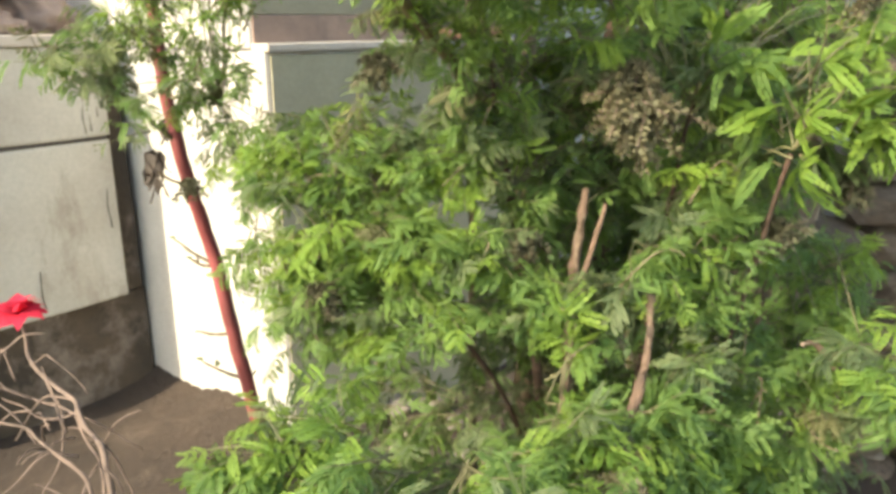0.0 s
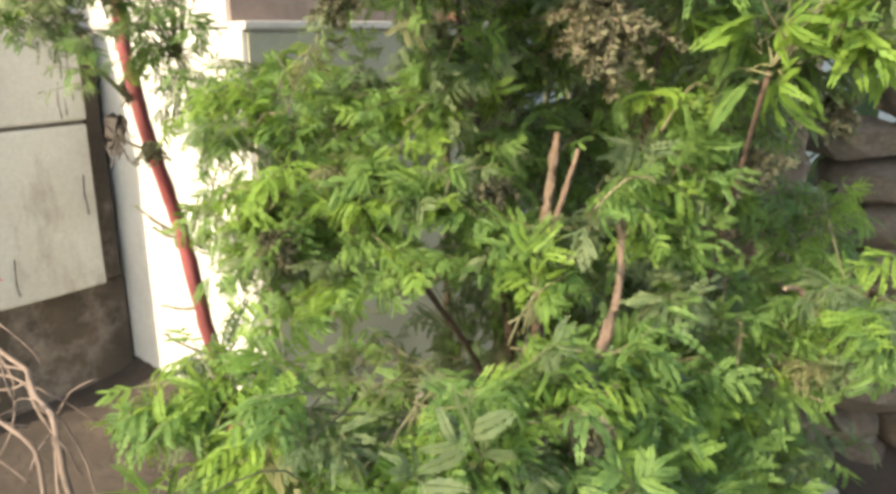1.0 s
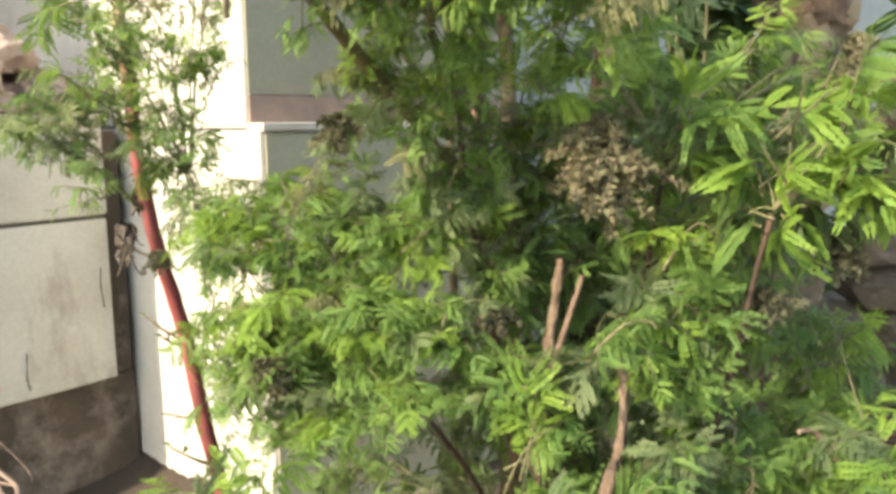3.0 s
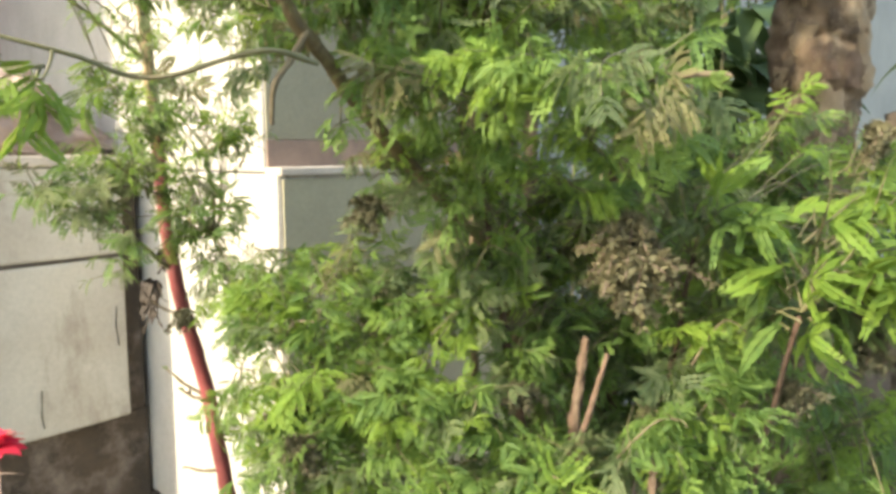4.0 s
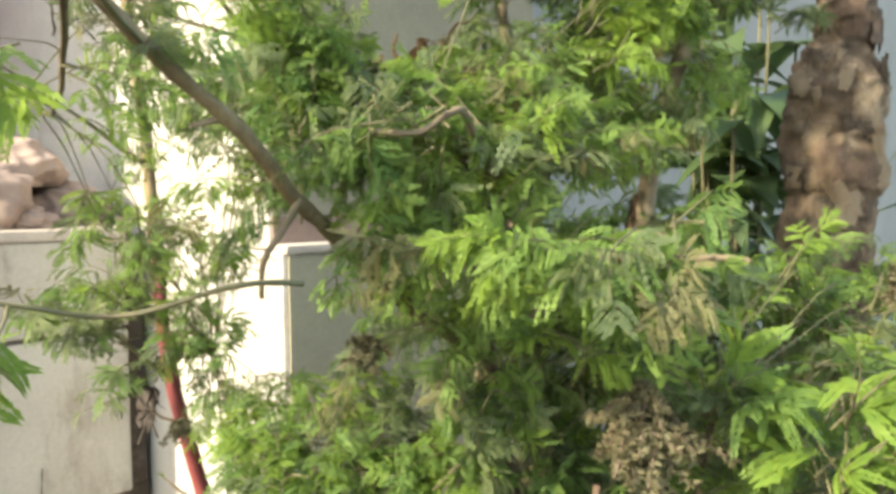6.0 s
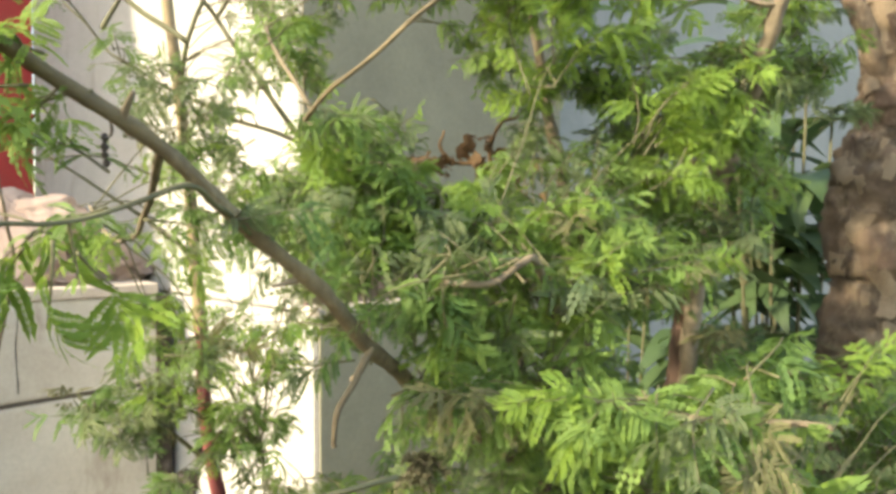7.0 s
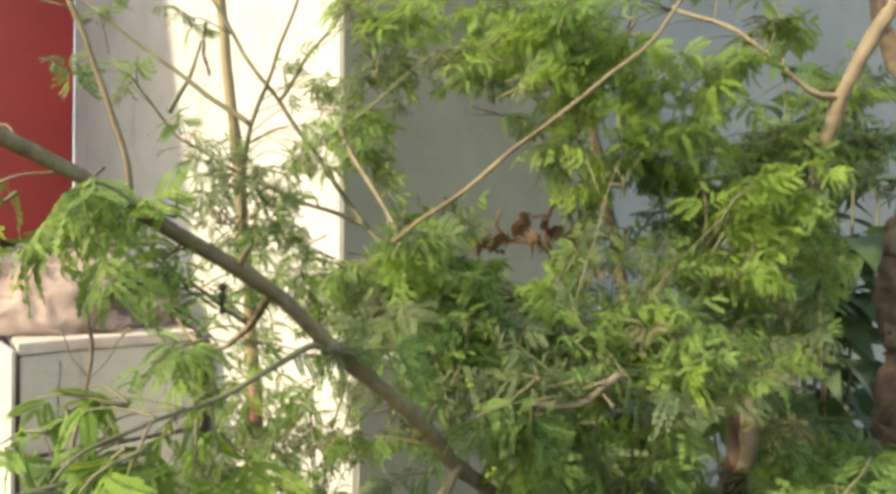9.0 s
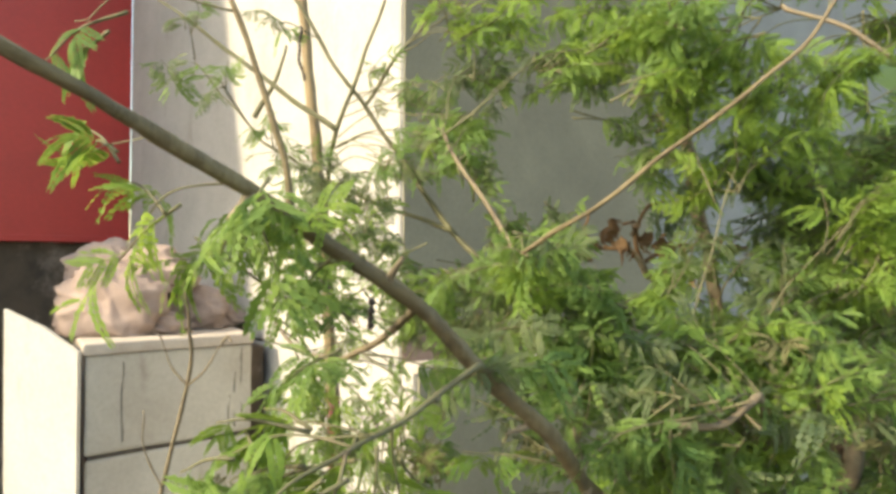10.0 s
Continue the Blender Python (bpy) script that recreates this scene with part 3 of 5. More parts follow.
# low shrub in the middle
shrub = empty("feathery_shrub", (0.22, 1.25, 0), "dense green feathery-leaved thorn shrub rooted in the soil", "shrub")
shrub_lines = [
    [(0.22, 1.25, -0.05), (0.19, 1.18, 0.5), (0.16, 1.08, 1.0), (0.10, 1.02, 1.35), (0.08, 1.00, 1.5)],
    [(0.20, 1.22, 0.3), (0.15, 1.12, 0.85), (0.02, 0.99, 1.15), (-0.12, 0.94, 1.3)],
    [(0.24, 1.22, 0.3), (0.30, 1.00, 0.8), (0.33, 0.84, 1.12), (0.34, 0.72, 1.40)],
    [(0.25, 1.20, 0.25), (0.40, 1.00, 0.75), (0.47, 0.86, 1.08), (0.50, 0.80, 1.18)],
    [(0.20, 1.20, 0.3), (0.14, 0.92, 0.8), (0.09, 0.72, 1.05), (0.05, 0.60, 1.16)],
    [(0.24, 1.20, 0.5), (0.27, 0.98, 1.0), (0.26, 0.86, 1.25), (0.28, 0.82, 1.44)],
]
for k, pts in enumerate(shrub_lines):
    stem("trunk" if k == 0 else "limb", pts, 0.013 if k == 0 else 0.005, 0.0022, MAT_OLDWOOD, shrub)
low_leaves = Foliage(11)
shrub_hubs = hubs_of(shrub_lines)
BUSH = [(-0.13, 0.95, 1.33), (-0.09, 0.95, 1.22), (-0.02, 0.92, 1.28), (-0.14, 0.95, 1.16), (-0.05, 0.90, 1.15), (0.04, 0.85, 1.19), (0.07, 0.85, 1.28), (0.04, 0.95, 1.35), (0.09, 1.00, 1.41), (0.08, 1.00, 1.49), (0.17, 1.10, 1.47), (0.17, 1.10, 1.35), (-0.03, 1.05, 1.51), (0.23, 1.05, 1.44), (-0.17, 0.97, 1.24)]
RIGHT = [(0.27, 0.87, 1.43), (0.31, 0.80, 1.46), (0.29, 0.80, 1.36), (0.22, 0.75, 1.29), (0.29, 0.80, 1.30), (0.30, 0.78, 1.24), (0.15, 0.75, 1.19), (0.14, 0.82, 1.22), (0.25, 0.72, 1.19), (0.35, 0.80, 1.13), (0.35, 0.85, 1.16), (0.47, 0.85, 1.15), (0.47, 0.75, 1.17), (0.42, 0.80, 1.09), (0.39, 0.90, 1.27), (0.53, 1.00, 1.22)]
YOUNG = [(0.297, 0.757, 1.473), (0.337, 0.744, 1.44), (0.372, 0.73, 1.458), (0.326, 0.745, 1.393), (0.382, 0.724, 1.413), (0.413, 0.71, 1.44), (0.354, 0.736, 1.49), (0.403, 0.714, 1.483)]
LOW = [(-0.08, 0.62, 1.18), (-0.13, 0.60, 1.16), (-0.04, 0.56, 1.18), (0.03, 0.60, 1.17), (0.09, 0.62, 1.18), (0.06, 0.55, 1.18), (0.14, 0.62, 1.15), (0.23, 0.70, 1.12), (0.36, 0.80, 1.05), (-0.03, 0.80, 1.11), (0.19, 0.70, 1.17), (0.13, 0.75, 1.15), (0.30, 0.75, 1.10), (-0.03, 0.66, 1.14)]
MORE = [(-0.09, 1.0, 1.4), (-0.03, 1.0, 1.37), (-0.13, 1.0, 1.39), (0.2, 1.1, 1.29), (0.28, 1.15, 1.28), (0.14, 1.0, 1.28), (0.2, 1.1, 1.4), (0.29, 1.15, 1.35), (0.34, 1.1, 1.32), (0.52, 1.1, 1.47), (0.63, 1.2, 1.51), (0.46, 1.1, 1.5), (0.38, 1.2, 1.52), (0.58, 1.1, 1.13), (0.53, 1.1, 1.06), (-0.08, 0.9, 1.29), (0.01, 0.85, 1.25), (-0.18, 1.0, 1.34)]
grow(low_leaves, shrub_hubs, MORE, 0.075, GREEN, 9, 9, 0.68)
grow(low_leaves, shrub_hubs, BUSH, 0.075, GREEN, 11, 10, 0.64)
grow(low_leaves, shrub_hubs, RIGHT, 0.062, GREEN, 9, 9, 0.68)
grow(low_leaves, shrub_hubs, YOUNG, 0.055, kinds((1.6, MAT_YOUNG), (1, MAT_LEAF), (0.3, MAT_DULL)), 3, 3, 0.86, 0.15, 2)
grow(low_leaves, shrub_hubs, LOW, 0.058, GREEN, 8, 8, 0.74)
SKIRT = [(-0.1, 0.64, 1.09), (-0.04, 0.62, 1.09), (0.01, 0.6, 1.09), (0.07, 0.6, 1.1), (0.12, 0.58, 1.1), (0.18, 0.62, 1.08), (0.25, 0.68, 1.04), (0.34, 0.76, 1.0), (0.44, 0.86, 0.96), (0.42, 0.9, 1.0), (-0.15, 0.72, 1.06), (0.31, 0.8, 1.02), (-0.04, 0.72, 1.06), (0.1, 0.68, 1.07), (0.16, 0.7, 1.06), (0.0, 0.57, 1.09), (0.08, 0.55, 1.1), (0.17, 0.58, 1.08), (-0.08, 0.6, 1.08), (0.29, 0.68, 1.01), (0.42, 0.8, 0.94), (0.05, 0.56, 1.09)]
grow(low_leaves, shrub_hubs, SKIRT, 0.06, kinds((3, MAT_LEAF), (2.5, MAT_YOUNG), (2, MAT_DULL)), 7, 7, 0.76)
SUNNY = [(-0.06, 0.58, 1.14), (-0.03, 0.6, 1.15), (0.01, 0.57, 1.14), (0.03, 0.6, 1.15), (0.06, 0.56, 1.13), (0.08, 0.62, 1.14), (-0.01, 0.55, 1.12), (0.04, 0.55, 1.12), (0.11, 0.58, 1.12)]
grow(low_leaves, shrub_hubs, SUNNY, 0.05, FRESH, 5, 6, 0.62, 0.2)
CARPET = [(0.01, 0.66, 1.14), (0.02, 0.62, 1.13), (0.01, 0.62, 1.09), (0.01, 0.62, 1.06), (0.05, 0.68, 1.13), (0.03, 0.69, 1.09), (0.04, 0.66, 1.07), (0.03, 0.64, 1.05), (0.07, 0.71, 1.12), (0.07, 0.69, 1.08), (0.08, 0.63, 1.08), (0.08, 0.67, 1.04), (0.11, 0.64, 1.15), (0.1, 0.65, 1.1), (0.1, 0.65, 1.08), (0.1, 0.64, 1.06), (0.14, 0.68, 1.12), (0.15, 0.7, 1.08), (0.14, 0.68, 1.07), (0.14, 0.63, 1.05), (0.17, 0.7, 1.12), (0.16, 0.62, 1.13), (0.16, 0.6, 1.1), (0.16, 0.6, 1.08)]
grow(low_leaves, shrub_hubs, CARPET, 0.05, kinds((2.2, MAT_YOUNG), (1.2, MAT_LEAF), (2, MAT_DULL), (0.9, MAT_DRYING)), 5, 6, 0.6)
LOFT = [(0.36, 1.0, 1.51), (0.44, 0.95, 1.46), (0.52, 1.0, 1.52), (0.42, 1.0, 1.56), (0.47, 0.9, 1.44), (0.34, 1.0, 1.44)]
FRONT = [(0.1, 0.8, 1.55), (0.14, 0.8, 1.51), (0.18, 0.8, 1.54), (0.23, 0.82, 1.49), (0.15, 0.8, 1.57), (0.25, 0.85, 1.56)]
grow(low_leaves, shrub_hubs, FRONT, 0.045, kinds((1, MAT_LEAF), (1, MAT_YOUNG)), 3, 5, 0.66, 0.2)
grow(low_leaves, shrub_hubs, LOFT, 0.06, GREEN, 6, 7, 0.64, 0.2)
low_leaves.spray((-0.02, 0.60, 1.05), (-0.067, 0.360, 1.222), MAT_YOUNG, 1, 0.85, -0.6, 0.9, 2)
for x, y, z in [(0.015, 0.475, 1.197), (0.081, 0.48, 1.197), (0.116, 0.494, 1.227), (0.169, 0.464, 1.185), (0.152, 0.482, 1.21), (0.051, 0.467, 1.175)]:
    low_leaves.spray((x + 0.01, y + 0.09, z - 0.08), (x, y, z), low_leaves.rng.choice((MAT_YOUNG, MAT_LEAF, MAT_DULL)), 3, 0.5, -0.1, 0.6, 2)
FILL = [(low_leaves.rng.uniform(-0.08, 0.62), low_leaves.rng.uniform(1.0, 1.45), low_leaves.rng.uniform(0.55, 1.15)) for _ in range(60)]
grow(low_leaves, shrub_hubs, FILL, 0.10, SHADE, 5, 6, 1.0, 0.3, True)
BACK = [(low_leaves.rng.uniform(0.0, 0.62), low_leaves.rng.uniform(1.2, 1.7), low_leaves.rng.uniform(1.1, 1.62)) for _ in range(26)]
DEEP = [(low_leaves.rng.uniform(-0.12, 0.5), low_leaves.rng.uniform(1.05, 1.4), low_leaves.rng.uniform(0.75, 1.38)) for _ in range(44)]
grow(low_leaves, shrub_hubs, DEEP, 0.10, SHADE, 7, 7, 0.95, 0.3, True)
grow(low_leaves, shrub_hubs, BACK, 0.10, SHADE, 7, 7, 1.0, 0.3, True)
low_leaves.link(shrub, 300, (0.12, 0.70, 1.2))

twig_rng = random.Random(77)
for k in range(22):
    c = Vector(twig_rng.choice(BUSH + RIGHT)) + Vector((0, -0.04, 0))
    d = Vector((twig_rng.gauss(0, 1), twig_rng.gauss(-0.3, .6), twig_rng.gauss(0.3, .8))).normalized() * twig_rng.uniform(0.03, 0.07)
    stem("dry_twig", [c - d * 0.5, c + Vector((0, 0, twig_rng.uniform(-.02, .03))), c + d * 0.5], 0.0010, 0.0005, MAT_TWIG, shrub, sides=6, steps=5, wobble=0.01, knots=0.4)

# slender tree whose long bough crosses in front of the wall
tree = empty("slender_tree", (0.14, 1.45, 0), "slender feathery-leaved thorn tree with a long bare slanting bough", "tree")
bough = [(0.15, 1.45, 0.5), (0.16, 1.40, 1.05), (0.10, 1.24, 1.36), (0.03, 1.03, 1.475), (-0.038, 0.865, 1.572), (-0.073, 0.751, 1.637), (-0.114, 0.688, 1.698), (-0.185, 0.605, 1.785), (-0.240, 0.521, 1.838), (-0.280, 0.445, 1.874), (-0.312, 0.385, 1.903), (-0.38, 0.27, 1.95)]
tree_lines = [
    bough,
    [(0.14, 1.45, -0.05), (0.17, 1.40, 0.8), (0.16, 1.34, 1.5), (0.13, 1.36, 1.80), (0.09, 1.35, 2.0), (0.05, 1.2, 2.2)],
    [(0.302, 1.29, 1.50), (0.315, 1.26, 1.68), (0.36, 1.19, 1.90), (0.375, 1.115, 2.01), (0.43, 1.05, 2.14), (0.50, 1.0, 2.3)],
    [(-0.125, 0.735, 1.822), (-0.10, 0.705, 1.835), (-0.08, 0.690, 1.847), (-0.021, 0.680, 1.892), (0.043, 0.678, 1.937), (0.081, 0.702, 1.976), (0.12, 0.73, 2.03), (0.15, 0.76, 2.10)],
    [(0.12, 1.25, 1.35), (0.10, 1.02, 1.60), (0.04, 0.92, 1.72), (-0.10, 0.86, 1.78), (-0.22, 0.95, 1.95)],
    [(0.14, 1.28, 1.40), (0.06, 0.98, 1.56), (0.08, 0.79, 1.592), (0.15, 0.715, 1.594), (0.228, 0.688, 1.595), (0.262, 0.68, 1.592)],
    [(-0.071, 0.745, 1.639), (-0.082, 0.73, 1.612), (-0.095, 0.72, 1.588), (-0.10, 0.73, 1.56)],
    [(-0.185, 0.605, 1.785), (-0.25, 0.72, 1.745), (-0.34, 0.86, 1.72), (-0.42, 0.95, 1.76)],
    [(-0.238, 0.525, 1.837), (-0.240, 0.52, 1.862), (-0.245, 0.512, 1.888), (-0.254, 0.506, 1.918), (-0.265, 0.50, 1.955)],
    [(0.10, 1.2, 1.45), (-0.12, 1.18, 1.72), (-0.25, 1.24, 1.86), (-0.32, 1.25, 1.95), (-0.39, 1.25, 2.045), (-0.49, 1.25, 2.2), (-0.56, 1.25, 2.32)],
    [(-0.39, 1.25, 2.045), (-0.34, 1.25, 2.11), (-0.29, 1.25, 2.18), (-0.22, 1.25, 2.3)],
    [(-0.25, 1.24, 1.86), (-0.39, 1.25, 1.91), (-0.53, 1.25, 1.985), (-0.57, 1.25, 2.02), (-0.66, 1.25, 2.12)],
    [(-0.150, 0.645, 1.742), (-0.140, 0.55, 1.755), (-0.155, 0.512, 1.747), (-0.175, 0.467, 1.733), (-0.182, 0.43, 1.735)],
    [(-0.028, 0.56, 1.590), (-0.051, 0.525, 1.594), (-0.115, 0.52, 1.582), (-0.145, 0.487, 1.591), (-0.19, 0.46, 1.605)],
    [(-0.012, 0.735, 1.693), (0.010, 0.738, 1.690), (0.030, 0.742, 1.692), (0.050, 0.748, 1.704), (0.066, 0.78, 1.70), (0.10, 0.92, 1.62)],
    [(0.374, 1.115, 2.006), (0.335, 1.105, 2.016), (0.285, 1.10, 2.058), (0.235, 1.10, 2.095), (0.17, 1.12, 2.13)],
]
for k, pts in enumerate(tree_lines):
    r0, r1 = ((0.0098, 0.0024), (0.016, 0.006), (0.014, 0.007), (0.0020, 0.0013), (0.006, 0.002), (0.005, 0.002), (0.003, 0.002),
              (0.003, 0.0015), (0.0022, 0.0014), (0.005, 0.0022), (0.003, 0.0015), (0.0032, 0.0012), (0.0020, 0.0010), (0.0018, 0.0010), (0.0024, 0.0036), (0.004, 0.0025))[k]
    stem(("bough", "trunk", "limb", "twig", "limb", "limb", "twig", "twig", "twig", "limb", "twig", "twig", "twig", "twig", "twig", "twig")[k], pts, r0, r1,
         MAT_TAN if k in (2, 15) else MAT_BOUGH if k in (0, 3, 8) else MAT_GREENTWIG if k in (9, 10, 11, 12, 13) else MAT_TWIG, tree, sides=12, steps=12, wobble=0.0055, knots=0.38)
for p, d in (((-0.114, 0.688, 1.698), (-0.020, -0.012, -0.006)), ((-0.073, 0.751, 1.637), (-0.018, 0.0, -0.028)), ((-0.20, 0.585, 1.80), (0.012, -0.01, 0.016)), ((-0.25, 0.50, 1.848), (-0.01, -0.005, -0.014)), ((0.40, 1.10, 2.07), (0.02, -0.02, 0.012))):
    stem("thorn_spur", [p, Vector(p) + 0.6 * Vector(d), Vector(p) + Vector(d)], 0.0030, 0.0016, MAT_TAN, tree, "pale broken spur", 7, 4, 0.001, 0.6)
stem("trunk", [(0.27, 1.36, -0.05), (0.28, 1.34, 0.8), (0.29, 1.32, 1.30), (0.298, 1.30, 1.53), (0.306, 1.28, 1.64)], 0.028, 0.015, MAT_OLDWOOD, tree, sides=16, steps=14, wobble=0.007, knots=0.35)
crown = Foliage(23)
tree_hubs = hubs_of(tree_lines)
MID = [(-0.04, 1.10, 1.99), (0.04, 1.10, 1.94), (0.17, 1.17, 1.95), (0.27, 1.17, 1.86), (0.33, 1.15, 1.92), (0.21, 1.10, 1.78), (0.29, 1.15, 1.75), (0.38, 1.20, 1.82), (0.10, 0.90, 1.73), (0.03, 0.78, 1.68), (-0.03, 0.74, 1.68), (-0.07, 0.82, 1.76), (-0.10, 0.85, 1.81), (-0.12, 0.85, 1.74), (0.01, 0.95, 1.74), (0.12, 0.85, 1.69), (0.06, 0.85, 1.63), (0.19, 1.00, 1.69), (0.35, 1.10, 1.72), (0.26, 1.20, 1.92)]
DARK = [(-0.12, 0.79, 1.83)]
UNDER = [(0.12, 0.70, 1.60), (0.04, 0.75, 1.59), (0.21, 0.75, 1.58), (0.10, 0.85, 1.59), (-0.02, 0.80, 1.59), (-0.08, 0.85, 1.55), (0.23, 1.05, 1.59), (0.02, 0.90, 1.60), (0.29, 1.10, 1.57)]
HANG = [(0.00, 0.90, 1.69), (0.09, 0.87, 1.66), (0.18, 0.92, 1.69), (0.00, 0.92, 1.61), (0.13, 0.70, 1.59), (0.18, 0.68, 1.59), (0.24, 0.78, 1.62), (-0.04, 0.97, 1.53), (0.06, 0.92, 1.55), (0.20, 1.05, 1.49), (0.31, 1.10, 1.57), (0.52, 1.20, 1.56), (0.25, 1.05, 1.70)]
LOWTWIG = [(-0.155, 0.47, 1.575), (-0.175, 0.46, 1.58), (-0.185, 0.42, 1.715), (-0.205, 0.39, 1.715), (-0.17, 0.48, 1.71)]
TOP = [(0.08, 1.05, 2.06), (0.01, 1.00, 2.07), (0.17, 1.05, 2.01), (0.21, 1.00, 1.86), (0.10, 1.00, 1.94), (-0.05, 1.10, 2.12), (-0.20, 1.10, 2.10), (0.25, 1.10, 2.04), (-0.08, 1.15, 2.04)]
NEARB = [(-0.27, 0.54, 1.81), (-0.23, 0.56, 1.8), (-0.31, 0.5, 1.83), (-0.29, 0.75, 1.72), (-0.22, 0.72, 1.73), (-0.27, 0.62, 1.78), (-0.27, 0.66, 1.75)]
MASS = [(-0.09, 0.9, 1.85), (-0.13, 0.9, 1.8), (-0.05, 0.95, 1.77), (0.01, 1.0, 1.81), (0.07, 1.1, 1.81), (0.09, 0.9, 1.73), (-0.08, 0.85, 1.73), (-0.09, 1.05, 2.05), (-0.04, 1.05, 1.96), (0.0, 1.1, 2.08), (0.06, 1.1, 2.03), (0.15, 1.15, 1.9), (0.23, 1.15, 1.88), (0.38, 1.2, 1.93), (0.39, 1.2, 2.03), (0.29, 1.1, 1.84), (0.43, 1.2, 1.81), (-0.18, 0.95, 1.94), (-0.2, 0.85, 1.87), (-0.23, 0.85, 1.85), (0.31, 1.1, 1.74), (0.16, 1.0, 1.79), (0.03, 0.85, 1.7)]
grow(crown, tree_hubs, MASS, 0.07, DUSKY, 8, 9, 0.64)
grow(crown, tree_hubs, MID, 0.078, DUSKY, 7, 8, 0.65)
grow(crown, tree_hubs, DARK, 0.055, GREEN, 5, 7, 0.6)
grow(crown, tree_hubs, UNDER, 0.06, GREEN, 5, 7, 0.7)
grow(crown, tree_hubs, HANG, 0.065, DUSKY, 5, 7, 0.7, 0.4)
grow(crown, tree_hubs, TOP, 0.08, FRESH, 7, 8, 0.66)
grow(crown, tree_hubs, LOWTWIG, 0.026, FRESH, 2, 2, 0.6, 0.8, 2)
grow(crown, tree_hubs, NEARB, 0.04, kinds((1, MAT_LEAF), (1, MAT_YOUNG)), 2, 4, 0.72, 0.2, False, 0.0008)
SPRIGS = [(-0.33, 1.15, 1.9), (-0.24, 1.05, 1.83), (-0.28, 1.1, 1.79), (-0.39, 1.15, 1.57), (-0.4, 1.15, 1.86)]
LATE = [(-0.16, 0.85, 1.67), (-0.14, 0.9, 1.79), (-0.1, 1.05, 1.9), (-0.15, 1.1, 2.0), (-0.21, 1.1, 2.06), (-0.09, 0.8, 1.7), (-0.02, 0.78, 1.68), (-0.12, 0.8, 1.64), (-0.03, 0.85, 1.74), (0.04, 0.85, 1.72), (0.13, 0.9, 1.74), (0.08, 0.8, 1.66), (0.16, 0.85, 1.7)]
BRIGHT = [(0.29, 1.05, 1.84), (0.3, 1.0, 1.89), (0.22, 1.0, 1.8)]
grow(crown, tree_hubs, SPRIGS, 0.05, GREEN, 2, 5, 0.74)
grow(crown, tree_hubs, LATE, 0.068, DUSKY, 5, 8, 0.62)
COVER = [(-0.007, 0.923, 1.531), (0.021, 0.923, 1.494), (0.048, 0.92, 1.457)]
grow(crown, tree_hubs, COVER, 0.05, GREEN, 3, 6, 0.6)
for k in range(3):
    crown.spray((0.07 + 0.05 * k, 0.79 - 0.045 * k, 1.593), (0.17 + 0.04 * k, 0.705 - 0.01 * k, 1.597), (MAT_LEAF, MAT_YOUNG, MAT_LEAF)[k], 6, 0.58, 1.0, 0.15, 2)
grow(crown, tree_hubs, BRIGHT, 0.05, FRESH, 5, 6, 0.72, 0.25)
NODES = [(-0.24, 0.53, 1.83), (-0.14, 0.64, 1.75), (-0.25, 0.5, 1.83)]
THIN = [(-0.26, 0.9, 1.6), (-0.39, 1.05, 1.63), (-0.34, 1.0, 1.57), (-0.24, 1.0, 1.84)]
OUTER = [(-0.35, 0.5, 1.94), (-0.34, 0.5, 1.87)]
grow(crown, tree_hubs, OUTER, 0.03, kinds((1, MAT_LEAF), (1, MAT_YOUNG)), 2, 2, 0.5, 0.5, 2, 0.0007)
LOWNEAR = [(-0.22, 0.46, 1.74), (-0.24, 0.44, 1.73), (-0.2, 0.47, 1.72), (-0.22, 0.46, 1.72)]
grow(crown, tree_hubs, LOWNEAR, 0.03, FRESH, 2, 2, 0.5, 0.6, 2, 0.0007)
SIDE = [(-0.14, 0.85, 1.85), (-0.12, 0.88, 1.87), (-0.16, 0.85, 1.81), (-0.08, 0.85, 1.84), (-0.12, 0.82, 1.82), (-0.16, 0.95, 1.9), (-0.18, 0.95, 1.87)]
grow(crown, tree_hubs, SIDE, 0.045, GREEN, 4, 6, 0.6)
TIPS = [(-0.64, 1.2, 2.17), (-0.49, 1.15, 2.14), (-0.56, 1.0, 2.04), (-0.56, 1.15, 2.06), (-0.35, 1.1, 1.93), (-0.52, 1.2, 1.99)]
FRESHTOP = [(-0.03, 1.0, 2.06), (0.01, 0.95, 2.06), (0.03, 1.0, 2.04), (0.07, 0.95, 2.04), (0.1, 1.0, 2.03), (-0.01, 0.95, 2.0), (0.11, 1.0, 1.99), (0.19, 1.05, 1.96)]
grow(crown, tree_hubs, FRESHTOP, 0.06, kinds((2, MAT_YOUNG), (1, MAT_LEAF)), 5, 6, 0.6)
# clumps above the view, added to shade the old trunk and far wall
UPPER = [(0.28, 1.16, 2.2), (0.36, 1.22, 2.25), (0.2, 1.1, 2.25), (0.12, 1.15, 2.2), (0.05, 1.1, 2.25), (0.32, 1.05, 2.32), (0.42, 1.2, 2.35), (0.24, 1.2, 2.4), (0.1, 1.2, 2.42), (-0.05, 1.15, 2.3), (0.47, 1.1, 2.28), (0.35, 1.3, 2.15), (0.0, 1.2, 2.5), (0.2, 1.25, 2.6)]
